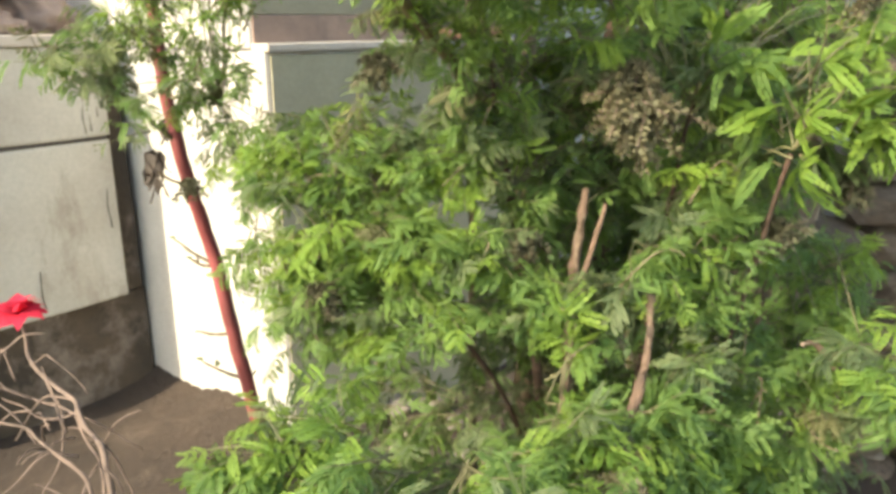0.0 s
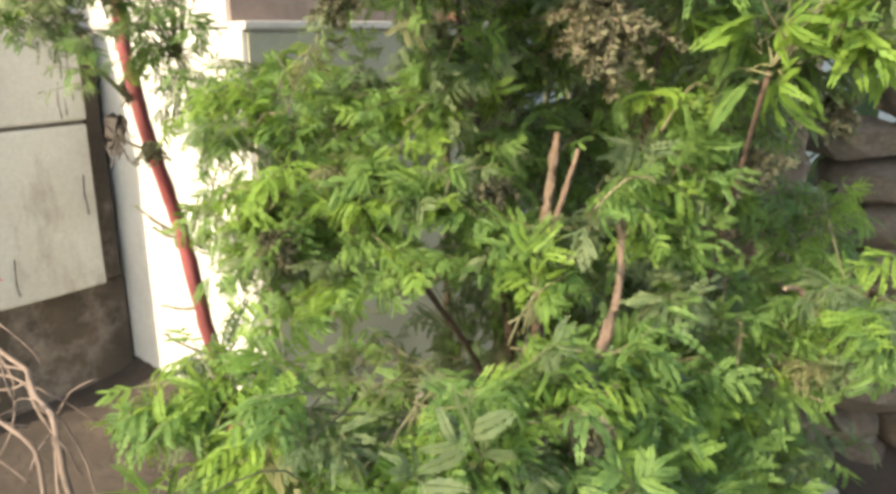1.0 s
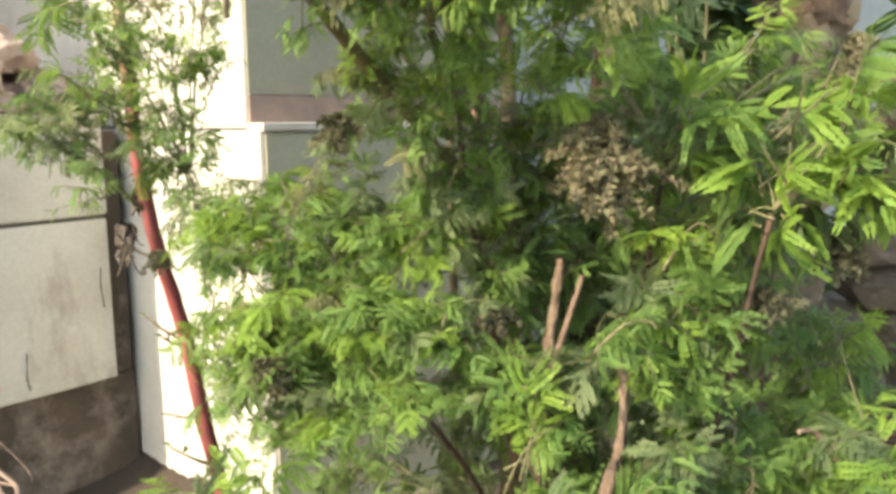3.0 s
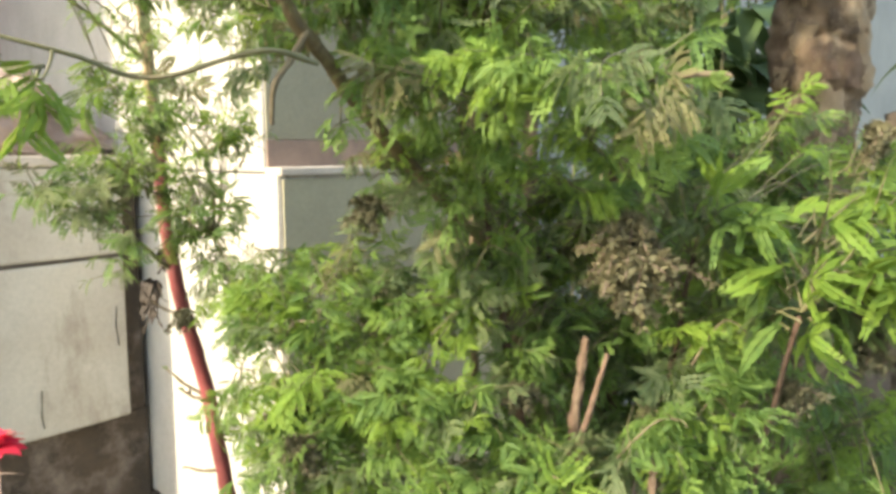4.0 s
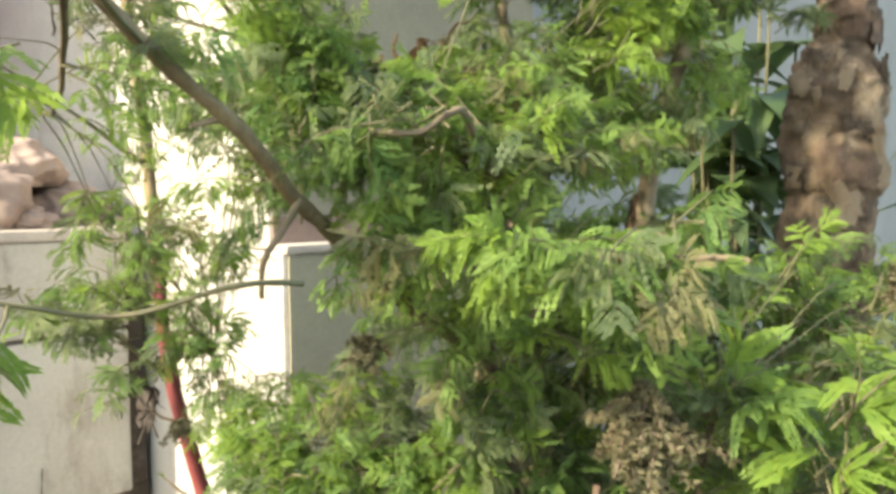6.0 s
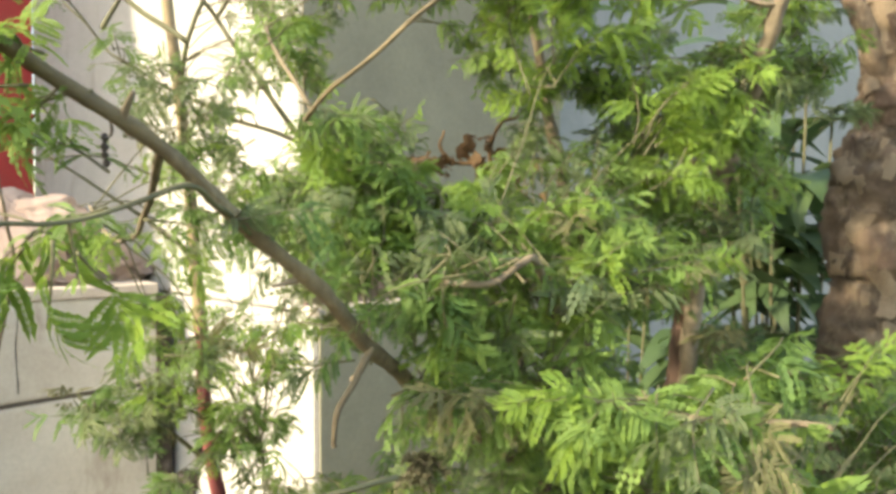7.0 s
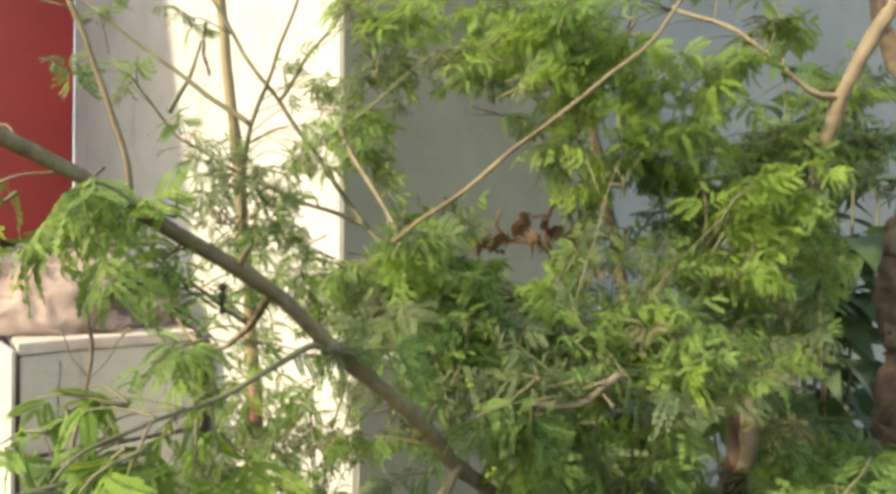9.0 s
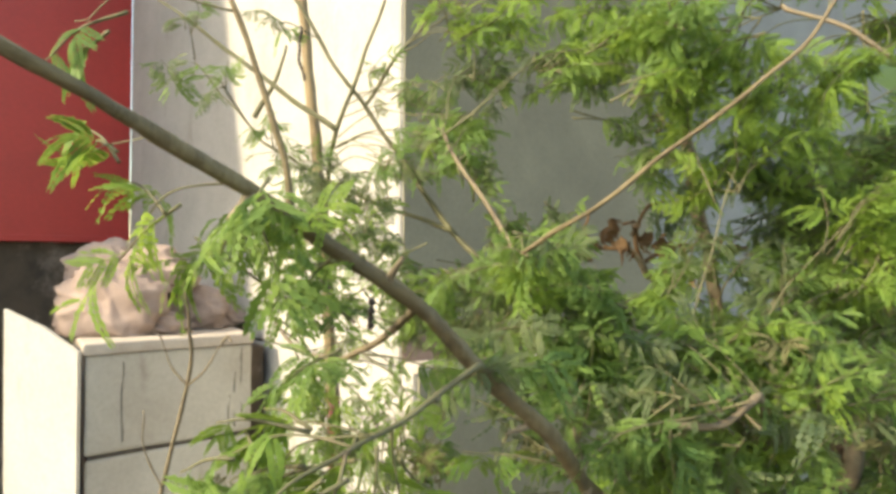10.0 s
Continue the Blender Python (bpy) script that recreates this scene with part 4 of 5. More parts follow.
SCREEN = [(-0.268, 1.045, 1.895), (-0.242, 1.056, 1.853), (-0.282, 1.045, 1.838), (-0.249, 1.056, 1.796), (-0.214, 1.061, 1.875), (-0.301, 1.039, 1.789), (-0.228, 1.06, 1.753), (-0.262, 1.051, 1.739), (-0.313, 1.032, 1.873), (-0.208, 1.066, 1.803), (-0.187, 1.07, 1.839), (-0.18, 1.072, 1.775), (-0.242, 1.056, 1.97), (-0.219, 1.074, 1.918), (-0.194, 1.087, 1.877), (-0.15, 1.086, 1.933), (-0.268, 1.067, 1.875), (-0.202, 1.063, 1.985)]
grow(crown, tree_hubs, SCREEN, 0.05, GREEN, 4, 5, 0.56)
DUSK = [(-0.251, 1.013, 1.823), (-0.212, 1.023, 1.837), (-0.172, 1.031, 1.851), (-0.225, 1.021, 1.782), (-0.179, 1.032, 1.796), (-0.138, 1.039, 1.81), (-0.198, 1.026, 1.741), (-0.145, 1.037, 1.755), (-0.165, 1.031, 1.713)]
grow(crown, tree_hubs, DUSK, 0.055, SHADE, 6, 6, 0.58)
SHADOWED = [(0.316, 1.455, 1.995), (0.387, 1.437, 1.996), (0.454, 1.412, 2.02), (0.501, 1.39, 2.052), (0.506, 1.402, 1.966), (0.45, 1.426, 1.932), (0.547, 1.393, 1.9), (0.536, 1.388, 1.987), (0.372, 1.451, 1.906), (0.492, 1.417, 1.865)]
grow(crown, tree_hubs, SHADOWED, 0.08, SHADE, 6, 7, 0.8, 0.3, True)
LATETOP = [(-0.144, 1.134, 1.909), (-0.118, 1.151, 1.846), (-0.159, 1.147, 1.816), (0.062, 1.151, 1.917), (0.121, 1.145, 1.93), (-0.175, 1.134, 1.88), (-0.234, 1.149, 2.125), (-0.198, 1.169, 2.067), (-0.151, 1.15, 2.145), (-0.075, 1.178, 2.051), (0.012, 1.153, 2.124)]
grow(crown, tree_hubs, LATETOP, 0.065, GREEN, 4, 6, 0.62)
grow(crown, tree_hubs, NODES, 0.035, GREEN, 3, 4, 0.7)
grow(crown, tree_hubs, THIN, 0.06, GREEN, 2, 5, 0.72)
grow(crown, tree_hubs, TIPS, 0.04, SHADE, 2, 4, 0.7)
grow(crown, tree_hubs, UPPER, 0.08, GREEN, 5, 6, 0.9)
BEHIND = [(crown.rng.uniform(-0.05, 0.45), crown.rng.uniform(1.25, 1.5), crown.rng.uniform(1.55, 1.92)) for _ in range(12)]
grow(crown, tree_hubs, BEHIND, 0.08, SHADE, 6, 6, 1.0, 0.3, True)
crown.link(tree, 300, (-0.05, 0.72, 1.7))

# red-stemmed sapling against the white wall
sapling = empty("red_stemmed_sapling", (-0.36, 1.72, 0), "tall red-brown stemmed sapling with sparse feathery leaves by the white wall", "sapling")
sap_lines = [
    [(-0.36, 1.72, -0.05), (-0.395, 1.63, 0.5), (-0.43, 1.548, 0.90), (-0.455, 1.53, 1.09), (-0.477, 1.461, 1.313), (-0.490, 1.437, 1.58)],
    [(-0.489, 1.439, 1.56), (-0.495, 1.43, 1.69), (-0.505, 1.38, 2.02), (-0.525, 1.35, 2.28), (-0.53, 1.3, 2.6)],
    [(-0.495, 1.43, 1.69), (-0.56, 1.36, 1.76), (-0.66, 1.26, 1.85)],
    [(-0.497, 1.42, 1.74), (-0.46, 1.30, 1.92), (-0.43, 1.25, 2.01), (-0.39, 1.25, 2.11), (-0.36, 1.25, 2.2), (-0.33, 1.25, 2.3)],
    [(-0.43, 1.25, 2.01), (-0.53, 1.25, 2.08), (-0.65, 1.25, 2.17), (-0.72, 1.25, 2.22)],
    [(-0.56, 1.25, 2.03), (-0.53, 1.25, 2.08), (-0.51, 1.25, 2.14)],
    [(-0.477, 1.461, 1.313), (-0.54, 1.36, 1.42), (-0.60, 1.26, 1.46)],
    [(-0.477, 1.461, 1.36), (-0.40, 1.35, 1.42), (-0.33, 1.26, 1.40)],
]
for k, pts in enumerate(sap_lines):
    r0, r1 = ((0.0165, 0.0115), (0.0115, 0.007))[k] if k < 2 else (0.0045, 0.0018)
    stem("trunk" if k < 2 else "branch", pts, r0, r1, (MAT_STEM, MAT_UPSTEM)[k] if k < 2 else MAT_GREENTWIG, sapling, ("red-brown lower stem", "tan-barked upper stem")[k] if k < 2 else "", sides=12, steps=10)
for z, d, bud in ((1.067, (-0.075, -0.01, 0.055), 1), (1.05, (-0.045, -0.01, 0.012), 1), (0.90, (-0.080, -0.01, 0.010), 0), (0.76, (-0.085, -0.02, 0.050), 2), (0.80, (0.02, 0, 0.02), 0), (1.24, (-0.05, -0.03, 0.03), 0), (1.42, (0.05, -0.02, 0.02), 0)):
    p = min(hubs_of(sap_lines[:2]), key=lambda h: abs(h.z - z))
    d = Vector(d)
    stem("spur", [p, p + d * 0.55 + Vector((0, 0, -0.006)), p + d], 0.0040, 0.0020, MAT_TWIG, sapling, sides=8, steps=8, wobble=0.006, knots=0.7)
    for k in range(bud):
        v, f = blade(0.022, 0.005, random.Random(k))
        leaf = new("bud", mesh_of("bud", v, f, MAT_DULL))
        leaf.parent = sapling
        leaf.matrix_basis = Matrix.Translation(p + d * (1 - 0.3 * k) - sapling.location) @ pose(0, 0, 0, 40 * k, -30, 150 - 70 * k)
dead_rng = random.Random(61)
for x, y, z, n, size in ((-0.525, 1.48, 1.30, 8, 0.06), (-0.505, 1.46, 1.36, 4, 0.04), (-0.545, 1.49, 1.265, 5, 0.045)):
    for k in range(n):
        v, f = blade(size * dead_rng.uniform(0.6, 1.1), size * 0.16, dead_rng)
        v = [Vector(q) + 0.18 * size * noise.noise_vector(Vector(q) * 2.2 / size + Vector((k, 0, 0))) for q in v]
        leaf = new("dead_leaf", mesh_of("dead_leaf", v, f, MAT_POD))
        leaf.parent = sapling
        leaf.matrix_basis = Matrix.Translation(Vector((x + dead_rng.gauss(0, 0.007), y, z)) - sapling.location) @ pose(0, 0, 0, dead_rng.uniform(-60, 60), dead_rng.uniform(55, 100), dead_rng.uniform(0, 360))
sap_leaves = Foliage(37)
WALL = [(-0.46, 1.2, 1.51), (-0.55, 1.25, 1.45), (-0.32, 1.25, 1.4), (-0.28, 1.2, 1.28), (-0.44, 1.3, 1.52), (-0.35, 1.3, 1.33), (-0.52, 1.15, 1.51), (-0.48, 1.15, 1.48), (-0.32, 1.2, 1.45), (-0.39, 1.2, 1.74), (-0.42, 1.15, 1.52), (-0.27, 1.05, 1.51), (-0.41, 1.1, 1.92), (-0.28, 1.1, 1.59), (-0.39, 1.15, 1.59)]
grow(sap_leaves, hubs_of(sap_lines), WALL, 0.055, SHADE, 3, 5, 0.8)
MANTLE = [(-0.23, 1.15, 1.36), (-0.25, 1.1, 1.22), (-0.21, 1.05, 1.19), (-0.29, 1.2, 1.3), (-0.2, 1.15, 1.41), (-0.48, 1.2, 1.47), (-0.54, 1.15, 1.48), (-0.38, 1.3, 1.4)]
grow(sap_leaves, hubs_of(sap_lines), MANTLE, 0.055, GREEN, 4, 6, 0.74)
sap_hubs = hubs_of(sap_lines)
VEIL = [(-0.38, 1.2, 1.91), (-0.35, 1.2, 1.97), (-0.3, 1.15, 1.92), (-0.29, 1.2, 1.98), (-0.26, 1.2, 2.02), (-0.31, 1.2, 2.05), (-0.36, 1.25, 2.09), (-0.25, 1.1, 1.9), (-0.41, 1.2, 1.95), (-0.44, 1.15, 1.92), (-0.48, 1.2, 1.96), (-0.41, 1.2, 1.9), (-0.31, 1.15, 1.96), (-0.26, 1.1, 1.9), (-0.44, 1.2, 1.82), (-0.32, 1.15, 1.5), (-0.29, 1.15, 1.55), (-0.4, 1.2, 1.56), (-0.45, 1.15, 1.44), (-0.26, 1.1, 1.47)]
VEIL += [(-0.33, 1.1, 1.86), (-0.28, 1.05, 1.82), (-0.25, 1.05, 1.85), (-0.21, 1.0, 1.8), (-0.19, 1.0, 1.86), (-0.32, 1.1, 1.79), (-0.27, 1.05, 1.76), (-0.21, 1.0, 1.74), (-0.17, 1.0, 1.89), (-0.13, 0.95, 1.83), (-0.1, 1.0, 1.87), (-0.11, 0.9, 1.8)]
LACE = [(-0.33, 1.2, 1.59), (-0.27, 1.23, 1.58), (-0.45, 1.19, 1.72), (-0.29, 1.08, 1.54), (-0.35, 1.17, 1.83), (-0.31, 1.12, 1.94), (-0.38, 1.16, 1.51), (-0.37, 1.07, 1.59), (-0.3, 1.09, 1.88), (-0.26, 1.14, 1.85), (-0.24, 1.13, 1.54), (-0.26, 1.21, 1.69), (-0.39, 1.14, 1.5), (-0.24, 1.13, 1.53), (-0.35, 1.1, 1.86), (-0.42, 1.15, 1.8), (-0.41, 1.1, 1.63), (-0.36, 1.13, 1.56), (-0.38, 1.18, 1.72), (-0.37, 1.03, 1.52), (-0.27, 1.08, 1.56), (-0.29, 1.19, 1.77), (-0.39, 1.07, 1.84), (-0.24, 1.23, 1.78), (-0.22, 1.12, 1.39), (-0.37, 1.19, 1.6), (-0.41, 1.16, 1.49), (-0.26, 1.24, 1.87), (-0.41, 1.15, 1.7), (-0.26, 1.25, 1.7), (-0.3, 1.14, 1.72), (-0.36, 1.08, 1.83), (-0.26, 1.08, 1.38), (-0.4, 1.09, 1.38), (-0.34, 1.17, 1.76), (-0.26, 1.17, 1.64), (-0.37, 1.03, 1.43), (-0.3, 1.08, 1.46), (-0.27, 1.15, 1.38), (-0.26, 1.16, 1.82), (-0.3, 1.12, 1.85), (-0.3, 1.21, 1.81), (-0.23, 1.16, 1.97), (-0.25, 1.12, 1.96), (-0.27, 1.11, 2.04), (-0.24, 1.19, 1.82), (-0.26, 1.08, 1.99)]
grow(sap_leaves, sap_hubs, VEIL, 0.055, SHADE, 3, 4, 0.58, 0.3)
grow(sap_leaves, sap_hubs, LACE[:24], 0.05, GREEN, 3, 4, 0.55, 0.3)
grow(sap_leaves, sap_hubs, LACE[24:], 0.05, SHADE, 3, 4, 0.55, 0.3)
sap_leaves.link(sapling, 160, (-0.35, 1.1, 1.5))

# old tree with flaking bark
old = empty("old_tree", (0.68, 1.60, 0), "old leaning tree with thick flaking brown bark", "tree")
trunk_line = bend([(0.67, 1.60, -0.05), (0.675, 1.60, 0.7), (0.70, 1.60, 1.3), (0.72, 1.61, 1.62), (0.725, 1.61, 1.80), (0.732, 1.60, 1.93), (0.735, 1.58, 2.06), (0.745, 1.58, 2.3), (0.76, 1.6, 3.0)], 22, 0.010)


def trunk_radius(z):
    swell = 1 / (1 + math.exp((z - 1.88) / 0.018))
    return 0.047 + 0.034 * swell + 0.010 * noise.noise(Vector((0, 0, z * 9)))


verts, faces = tube(trunk_line, [trunk_radius(p.z) for p in trunk_line], 40, 0.24)
adopt(new("trunk", mesh_of("trunk", verts, faces, MAT_BARK)), old)
stem("limb", [(0.715, 1.575, 2.00), (0.684, 1.55, 2.062), (0.636, 1.55, 2.176), (0.605, 1.54, 2.25), (0.58, 1.53, 2.4)], 0.022, 0.010, MAT_BARK, old, sides=20, steps=14, wobble=0.008, knots=0.3)
bark_rng = random.Random(55)
plates = []
for k in range(8):
    verts, faces = [], []
    for i in range(6):
        for j in range(5):
            u, w = j / 4 - 0.5, i / 5 - 0.5
            edge = max(abs(u), abs(w)) * 2
            off = 0.22 * noise.noise(Vector((u * 5, w * 5, k * 7.0)))
            verts.append((u * (1 + off), -0.20 + 0.9 * u * u + 0.35 * noise.noise(Vector((u * 3, w * 3, k))) - 0.12 * (1 - edge), w * (1 + off)))
    faces = [(i * 5 + j, i * 5 + j + 1, i * 5 + j + 6, i * 5 + j + 5) for i in range(5) for j in range(4)]
    plates.append(mesh_of("bark_plate", verts, faces, (MAT_BARK, MAT_FLAKE, MAT_DEAD, MAT_FLAKE)[k % 4]))
for k in range(105):
    z = bark_rng.uniform(1.05, 2.28)
    p = min(trunk_line, key=lambda q: abs(q.z - z))
    w = radians(bark_rng.uniform(-170, -5))
    r = trunk_radius(z) * 1.02
    plate = new("bark_plate", bark_rng.choice(plates))
    plate.parent = old
    size = bark_rng.uniform(0.010, 0.046)
    plate.matrix_basis = Matrix.Translation(Vector((p.x + r * math.cos(w), p.y + r * math.sin(w), z)) - old.location) @ pose(0, 0, 0, bark_rng.uniform(-16, 16), bark_rng.uniform(-30, 30), math.degrees(w) + 90) @ Matrix.Diagonal((size, size * 0.8, size * bark_rng.uniform(1.0, 2.1), 1))


# dark broad-leaved plant behind
def broad_plant(at, height, count, seed, reach, size):
    rng = random.Random(seed)
    ob = empty("broad_leaved_plant", at, "dark green broad-leaved plant growing in shade behind the shrub", "plant", "broad-leaved plants")
    base = Vector(at)
    shapes = [mesh_of("leaf", *blade(size * k, size * 0.2 * k, rng), MAT_BROAD) for k in (0.8, 1.0, 1.2)]
    for k in range(3):
        tip = base + Vector((rng.uniform(-reach, reach) * 0.6, rng.uniform(-reach, reach) * 0.6, height * rng.uniform(0.8, 1.0)))
        line = [base, base.lerp(tip, 0.5) + Vector((0.02, 0.01, 0)), tip]
        stem("stem", line, 0.007, 0.003, MAT_GREENTWIG, ob)
        pts = bend(line, 8, 0.004)
        for j in range(count // 3):
            p = pts[int(len(pts) * (0.3 + 0.68 * rng.random()))]
            leaf = new("leaf", rng.choice(shapes))
            leaf.parent = ob
            leaf.matrix_basis = Matrix.Translation(p - base) @ pose(0, 0, 0, rng.uniform(-25, 25), rng.uniform(-30, 15), rng.uniform(0, 360))
    return ob


broad_plant((0.62, 2.35, 0), 1.75, 54, 3, 0.22, 0.17)
broad_plant((0.92, 2.75, 0), 2.35, 54, 8, 0.35, 0.20)
broad_plant((0.35, 2.55, 0), 1.55, 48, 5, 0.30, 0.17)
broad_plant((0.63, 1.95, 0), 2.30, 84, 21, 0.13, 0.17)
broad_plant((0.72, 2.15, 0), 2.48, 84, 22, 0.2, 0.18)
broad_plant((0.60, 1.84, 0), 2.12, 60, 31, 0.13, 0.20)
broad_plant((0.66, 2.05, 0), 2.05, 60, 33, 0.16, 0.22)
broad_plant((1.35, 2.9, 0), 1.9, 42, 15, 0.4, 0.2)

# leaning stem with curled withered leaves
vine = empty("withered_plant", (0.06, 1.46, 0), "leaning brown stem with curled withered leaves", "plant")
stem("stem", [(0.06, 1.46, -0.05), (0.07, 1.44, 1.0), (0.06, 1.38, 1.70), (0.03, 1.34, 1.80), (0.004, 1.33, 1.835)], 0.010, 0.004, MAT_TWIG, vine)
for pts in ([(0.03, 1.34, 1.80), (0.012, 1.33, 1.85), (0.03, 1.335, 1.90), (0.06, 1.35, 1.915)], [(0.004, 1.33, 1.835), (-0.05, 1.33, 1.838), (-0.10, 1.33, 1.842)],
            [(-0.04, 1.33, 1.838), (-0.06, 1.32, 1.86), (-0.055, 1.32, 1.885)], [(0.02, 1.34, 1.81), (0.08, 1.35, 1.84), (0.14, 1.36, 1.835)]):
    stem("branch", pts, 0.004, 0.0018, MAT_BROWNLEAF, vine, knots=0.5, wobble=0.008)
wither_rng = random.Random(6)
for x, z, n in ((0.004, 1.862, 14), (-0.075, 1.836, 14), (0.05, 1.85, 5), (0.12, 1.83, 5)):
    for k in range(n):
        size = wither_rng.uniform(0.016, 0.040)
        v, f = blade(size, size * wither_rng.uniform(0.16, 0.30), wither_rng)
        v = [Vector(p) + 0.30 * size * noise.noise_vector(Vector(p) * 2.4 / size + Vector((k * 1.7, x * 50, 0))) for p in v]
        leaf = new("withered_leaf", mesh_of("withered_leaf", v, f, MAT_BROWNLEAF))
        leaf.parent = vine
        at = Vector((x + wither_rng.gauss(0, 0.017), 1.33 + wither_rng.gauss(0, 0.01), z + wither_rng.gauss(0, 0.012)))
        leaf.matrix_basis = Matrix.Translation(at - vine.location) @ pose(0, 0, 0, wither_rng.uniform(-80, 80), wither_rng.uniform(-20, 85), wither_rng.uniform(0, 360))


# dried seed heads caught in the shrub
def seed_head(at, spread, seed):
    rng = random.Random(seed)
    vs, fs = [], []
    c = Vector(at)
    ob = empty("dried_seed_head", at, "grey-brown dried seed head hanging in the shrub", "seed head", "dried seed heads")
    tv, tf = [], []
    for _ in range(16):
        tip = c + Vector((rng.gauss(0, .55), rng.gauss(0, .5), rng.uniform(-1.1, 0.4))) * spread
        line = bend([c + Vector((0, 0, spread * 0.5)), (c + tip) / 2 + Vector((0, 0, 0.3 * spread)), tip], 4, 0.002)
        v, f = tube(line, [0.0008] * len(line), 4)
        o = len(tv)
        tv += v
        tf += [tuple(i + o for i in q) for q in f]
        for p in line[2:]:
            for _ in range(7):
                d = Vector((rng.gauss(0, 1), rng.gauss(0, 1), rng.gauss(0, 1))).normalized()
                e = d.orthogonal().normalized() * 0.0022
                b = p + d * 0.002
                o = len(vs)
                vs += [b - e, b + d * 0.004 + e.cross(d), b + d * 0.008, b + e]
                fs.append((o, o + 1, o + 2, o + 3))
    tagged(adopt(new("stalk", mesh_of("stalk", tv, tf, MAT_DRY)), ob), kind="stuff")
    tagged(adopt(new("seed_husk", mesh_of("seed_husk", vs, fs, MAT_SEED)), ob), kind="stuff")
    return ob


for k, p in enumerate(((0.212, 0.775, 1.462), (0.196, 0.77, 1.438), (0.226, 0.78, 1.432), (0.207, 0.775, 1.412), (0.222, 0.79, 1.45))):
    seed_head(p, 0.033, 40 + k)
for k, p in enumerate(((-0.047, 0.993, 1.331), (0.013, 1.03, 1.344), (-0.132, 0.903, 1.205), (0.36, 0.79, 1.308), (0.427, 0.768, 1.364), (0.167, 0.591, 1.137), (-0.024, 0.936, 1.269), (0.121, 0.938, 1.26), (-0.115, 0.93, 1.19), (-0.45, 1.42, 1.24), (0.51, 0.95, 1.55), (-0.05, 0.97, 1.47))):
    seed_head(p, 0.026, 60 + k)

# broken dead stems inside the shrub
dead = empty("dead_stems", (0.19, 0.95, 1.0), "broken bleached dead wood standing in the shrub", "dead wood")
for pts, r in (([(0.17, 1.0, 0.7), (0.19, 0.97, 1.22), (0.20, 0.97, 1.32)], 0.010), ([(0.15, 0.88, 0.9), (0.18, 0.90, 1.18), (0.225, 0.97, 1.30)], 0.007),
               ([(0.14, 0.66, 0.9), (0.20, 0.68, 1.16), (0.22, 0.72, 1.19), (0.232, 0.745, 1.23), (0.23, 0.755, 1.27)], 0.0065), ([(0.232, 0.748, 1.25), (0.222, 0.74, 1.27)], 0.004),
               ([(0.232, 0.748, 1.25), (0.246, 0.75, 1.262)], 0.004), ([(0.50, 0.85, 1.10), (0.44, 0.82, 1.165), (0.41, 0.80, 1.18)], 0.005), ([(0.42, 1.2, 1.54), (0.465, 1.25, 1.523), (0.52, 1.3, 1.51)], 0.006)):
    stem("dead_stem", pts, r * 0.85, r * 0.35, MAT_DEAD, dead, sides=14, steps=14, wobble=0.006, knots=0.7)

# bare flowering bush at the lower left
bare = empty("flowering_bush", (-0.45, 0.95, 0), "nearly bare thorny bush with pale dry twigs and one crimson flower", "bush")
for pts, r in (([(-0.45, 0.95, -0.05), (-0.44, 1.0, 0.5), (-0.48, 1.05, 0.84), (-0.53, 1.10, 0.90), (-0.60, 1.17, 0.935), (-0.69, 1.25, 0.965), (-0.73, 1.30, 1.03)], 0.010),
               ([(-0.46, 0.97, 0.5), (-0.50, 1.0, 0.86), (-0.56, 1.05, 0.91), (-0.65, 1.10, 0.935), (-0.76, 1.16, 0.95)], 0.006),
               ([(-0.47, 1.0, 0.6), (-0.55, 1.12, 0.88), (-0.66, 1.2, 0.91), (-0.74, 1.22, 0.95)], 0.005), ([(-0.60, 1.17, 0.935), (-0.66, 1.2, 0.92), (-0.70, 1.18, 0.86)], 0.004),
               ([(-0.58, 1.15, 0.92), (-0.64, 1.16, 0.90), (-0.72, 1.2, 0.93)], 0.0035), ([(-0.66, 1.22, 0.955), (-0.60, 1.15, 0.86), (-0.62, 1.10, 0.80)], 0.0035),
               ([(-0.56, 1.05, 0.91), (-0.62, 1.0, 0.87), (-0.66, 1.0, 0.86)], 0.003), ([(-0.53, 1.1, 0.9), (-0.50, 1.12, 0.84), (-0.47, 1.1, 0.75)], 0.004), ([(-0.69, 1.25, 0.965), (-0.63, 1.22, 0.99), (-0.58, 1.2, 0.93)], 0.0025)):
    stem("branch", pts, r * 0.6, r * 0.3, MAT_DRY, bare, sides=8, steps=9, wobble=0.016, knots=0.5)
flower_rng = random.Random(2)
for k in range(18):
    a = Vector((-0.74, 1.26, 0.97)).lerp(Vector((-0.49, 1.04, 0.86)), flower_rng.random()) + Vector((flower_rng.gauss(0, .02), flower_rng.gauss(0, .03), flower_rng.gauss(-0.02, .03)))
    d = Vector((flower_rng.gauss(-0.3, 1), flower_rng.gauss(0, .6), flower_rng.gauss(0, .7))).normalized() * flower_rng.uniform(0.05, 0.13)
    stem("twig", [a, a + d * 0.5 + Vector((0, 0, 0.012)), a + d], 0.0022, 0.0009, MAT_DRY, bare, sides=6, steps=5, wobble=0.01, knots=0.4)
bloom = empty("flower", (-0.725, 1.29, 1.03), "", "")
bloom.parent = bare
bloom.location = Vector((-0.725, 1.29, 1.045)) - bare.location
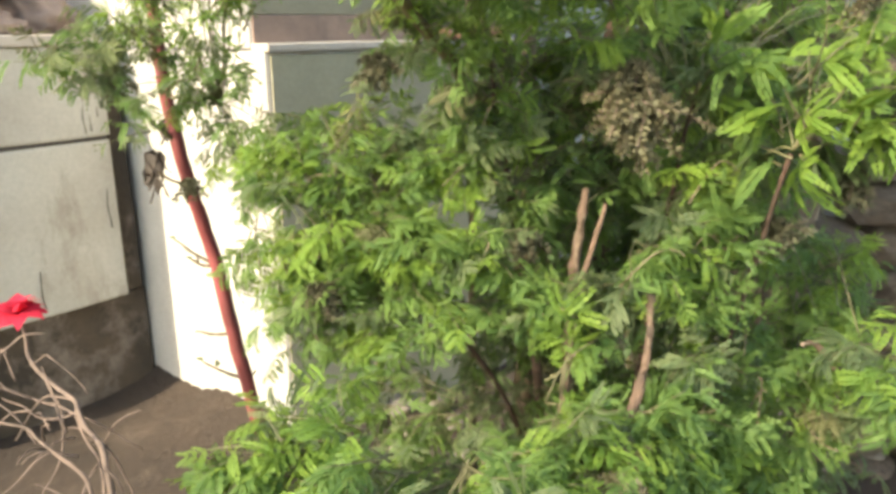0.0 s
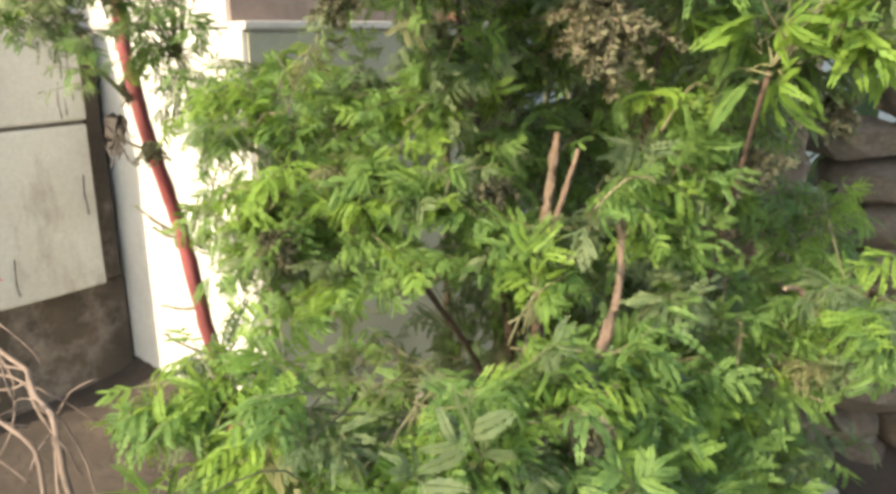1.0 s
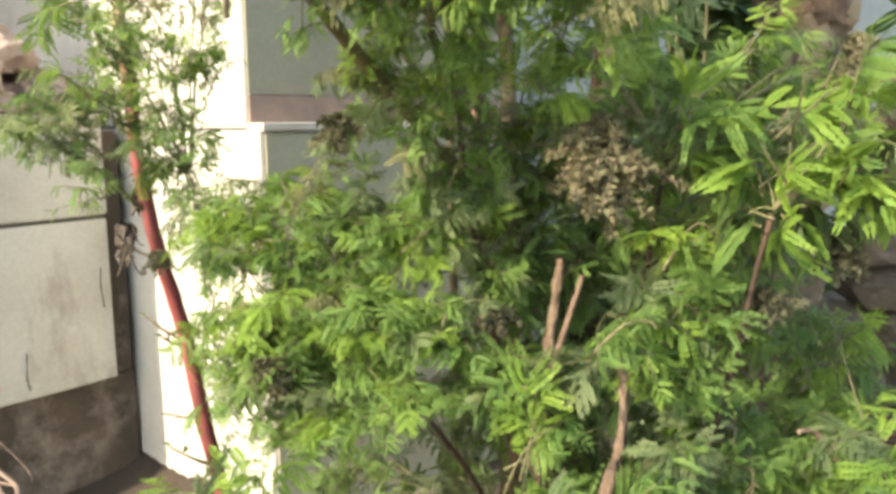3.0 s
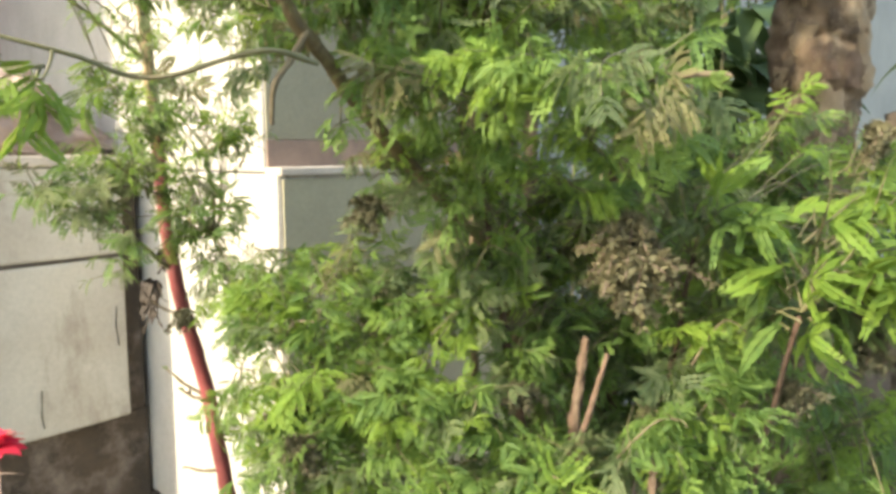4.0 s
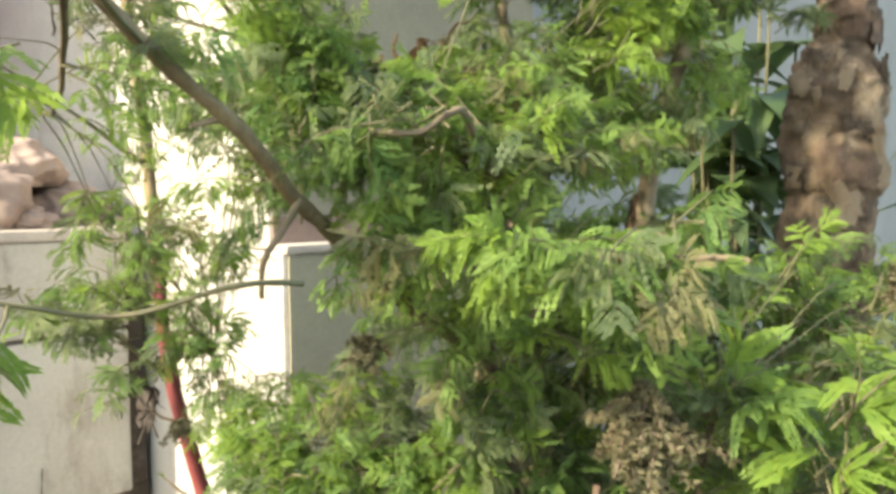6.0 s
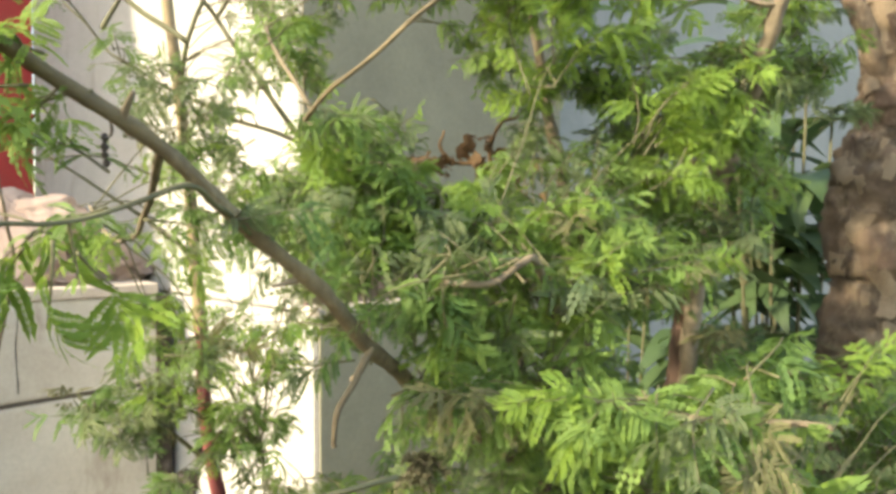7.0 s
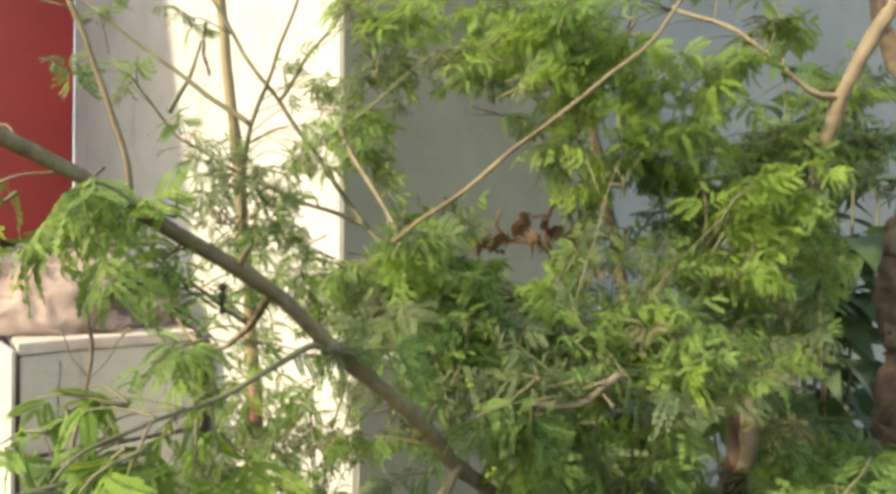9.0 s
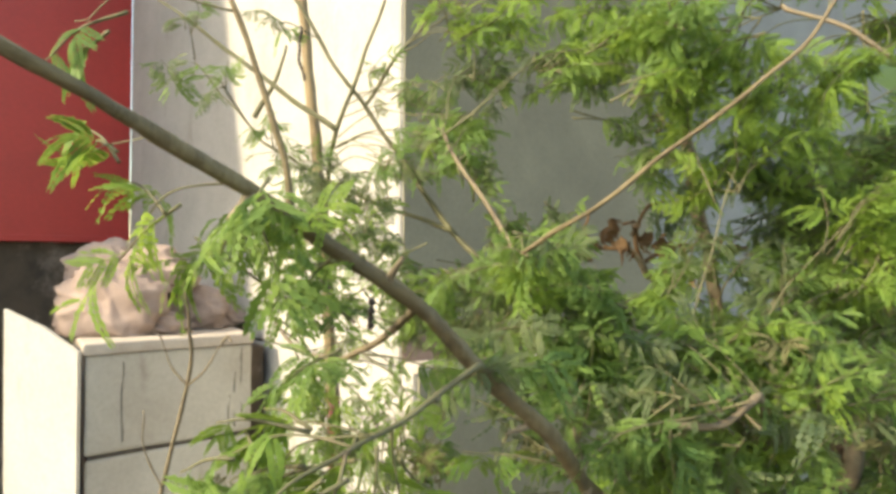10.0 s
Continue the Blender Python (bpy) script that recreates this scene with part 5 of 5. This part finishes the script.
for k in range(16):
    v, f = blade(0.042, 0.017, flower_rng)
    petal = new("petal", mesh_of("petal", v, f, MAT_PETAL))
    petal.parent = bloom
    petal.matrix_basis = pose(0, 0, 0, flower_rng.uniform(-40, 40), -flower_rng.uniform(0, 75), k * 47)


# stones, rubble and litter
def stone(name, at, r, seed, mat, label, category, group, flat=0.65):
    bm = bmesh.new()
    bmesh.ops.create_icosphere(bm, subdivisions=3, radius=1)
    for v in bm.verts:
        p = v.co.copy()
        w = 0.35 * noise.noise(p * 1.3 + Vector((seed * 3.1, 0, 0))) + 0.10 * noise.noise(p * 4 + Vector((0, seed, 0)))
        v.co = p * (1 + w) * r
        v.co.z *= flat
        v.co += Vector(at)
    return tagged(part(name, bm, mat, None, "", False), label, category, group)


rock_rng = random.Random(9)
for k in range(46):
    x, y = rock_rng.uniform(0.75, 2.0), rock_rng.uniform(1.7, 3.1)
    r = rock_rng.uniform(0.05, 0.13)
    stone("stone", (x, y, ground_height(x, y) + r * 0.35), r, k, MAT_STONE, "rough grey field stone lying in a heap", "stone", "heap of stones")
for k in range(12):
    x, y = rock_rng.uniform(-0.45, 0.1), rock_rng.uniform(2.5, 3.1)
    r = rock_rng.uniform(0.025, 0.07)
    stone("stone", (x, y, ground_height(x, y) + r * 0.3), r, k + 90, MAT_STONE, "small brown-grey stone at the foot of the wall", "stone", "stones by the wall")
for k, b in enumerate((0.84, 0.93, 1.02, 1.10, 1.18, 1.24)):
    x, y = plan(0.07, b)
    r = (0.045, 0.03, 0.05, 0.035, 0.045, 0.02)[k]
    stone("brick_piece", (x, y, 1.478 + r * 0.45), r, k + 200, MAT_BRICK, "broken pinkish brick piece on the plaster ledge", "brick piece", "brick pieces on the ledge", 0.6)

# bare dry weed standing in front of the block
weed = empty("dry_weed", (-0.68, 1.0, 0), "thin bare dry weed stalk with forked tips", "weed")
for pts, r in (([(-0.68, 1.0, -0.05), (-0.66, 1.0, 0.8), (-0.585, 0.98, 1.4), (-0.516, 0.956, 1.67), (-0.495, 0.92, 1.74), (-0.49, 0.90, 1.79)], 0.0032),
               ([(-0.516, 0.956, 1.67), (-0.535, 0.95, 1.695), (-0.548, 0.95, 1.73)], 0.0016), ([(-0.516, 0.956, 1.67), (-0.49, 0.95, 1.69), (-0.47, 0.95, 1.72)], 0.0016),
               ([(-0.548, 0.965, 1.55), (-0.57, 0.96, 1.60), (-0.57, 0.96, 1.64)], 0.0014), ([(-0.47, 0.95, 1.72), (-0.462, 0.95, 1.728), (-0.455, 0.94, 1.725)], 0.0018)):
    stem("stalk", pts, r, r * 0.5, MAT_TWIG, weed, sides=6, knots=0.4)


# dark dried pods hanging from the twigs
def pod(at, length, seed):
    rng = random.Random(seed)
    p = Vector(at)
    d = Vector((rng.uniform(-.3, .3), rng.uniform(-.3, .3), -1)).normalized()
    line, radii = [p.copy()], [0.0008]
    for k in range(max(4, int(length / 0.0055))):
        bead = rng.uniform(0.0020, 0.0031)
        for f, w in ((0.25, 0.75), (0.5, 1.0), (0.75, 0.75), (1.0, 0.35)):
            line.append(p + d * 0.0055 * f)
            radii.append(bead * w)
        p = line[-1].copy()
        d = (d + Vector((rng.gauss(0, .22), rng.gauss(0, .22), -0.1))).normalized()
    v, f = tube(line, radii, 8, 0.3)
    return tagged(new("seed_pod", mesh_of("seed_pod", v, f, MAT_POD)), "dark dried beaded seed pod hanging from a twig", "seed pod", "dried seed pods")


for k, (x, y, z, l) in enumerate(((-0.41, 1.03, 2.10, 0.075), (-0.207, 0.578, 1.792, 0.018), (-0.525, 1.2, 1.91, 0.05), (-0.505, 1.39, 2.0, 0.05), (-0.505, 1.43, 1.30, 0.09), (-0.512, 1.44, 1.27, 0.07),
                                  (-0.50, 1.42, 1.50, 0.04), (-0.485, 1.45, 1.36, 0.05), (-0.49, 1.545, 1.075, 0.02), (-0.47, 1.42, 1.62, 0.04), (-0.53, 1.30, 1.43, 0.04))):
    pod((x, y, z), l, 300 + k)


# low dry-stone wall behind the old tree
stone_wall = empty("low_stone_wall", (1.2, 2.25, 0), "stepped wall of rough brown field stones laid dry", "stone wall")
wall_rng = random.Random(21)
blocks = []
for k in range(7):
    bm = bmesh.new()
    bmesh.ops.create_icosphere(bm, subdivisions=2, radius=1)
    for v in bm.verts:
        p = v.co.copy()
        m = max(abs(p.x), abs(p.y), abs(p.z))
        p = p.lerp(p / m * 0.85, 0.6)
        v.co = p * (1 + 0.22 * noise.noise(p * 1.5 + Vector((k * 5.0, 0, 0))))
    me = bpy.data.meshes.new("stone")
    bm.to_mesh(me)
    bm.free()
    me.materials.append(MAT_WALLSTONE)
    blocks.append(me)
z = 0.0
while z < 1.62:
    h = wall_rng.uniform(0.10, 0.15)
    x = 0.64 + wall_rng.uniform(-0.06, 0.02)
    while x < 2.1:
        w = wall_rng.uniform(0.12, 0.24)
        if z > 0.92 and x < 1.10:
            x += w
            continue
        ob = new("stone", wall_rng.choice(blocks))
        ob.parent = stone_wall
        ob.matrix_basis = Matrix.Translation(Vector((x + w / 2 - 1.2, wall_rng.uniform(-0.02, 0.02) - 0.12 * (x - 1.2), z + h / 2))) @ pose(0, 0, 0, wall_rng.uniform(-6, 6), wall_rng.uniform(-5, 5), wall_rng.uniform(-9, 9)) @ Matrix.Diagonal((w * 0.56, 0.15, h * 0.58, 1))
        x += w
    z += h * 0.97

old_leaves = Foliage(91)
old_lines = [[(0.745, 1.58, 2.3), (0.76, 1.6, 3.0), (0.80, 1.65, 3.4)], [(0.60, 1.54, 2.26), (0.58, 1.53, 2.4), (0.45, 1.7, 2.9)], [(0.74, 1.6, 2.9), (1.0, 1.8, 3.2), (1.2, 1.9, 3.4)]]
stem("limb", old_lines[1][1:], 0.02, 0.008, MAT_BARK, old)
stem("limb", old_lines[2], 0.02, 0.008, MAT_BARK, old)
stem("limb", [(0.75, 1.6, 2.98), (0.78, 1.65, 3.3), (0.80, 1.65, 3.5)], 0.05, 0.01, MAT_BARK, old)
OLD = [(0.45 + 0.75 * old_leaves.rng.random(), 1.6 + 0.6 * old_leaves.rng.random(), 2.85 + 0.75 * old_leaves.rng.random()) for _ in range(24)]
grow(old_leaves, hubs_of(old_lines), OLD, 0.14, SHADE, 5, 7, 1.6, 0.3, True)
old_leaves.link(old, 60, (0.6, 1.6, 2.8))
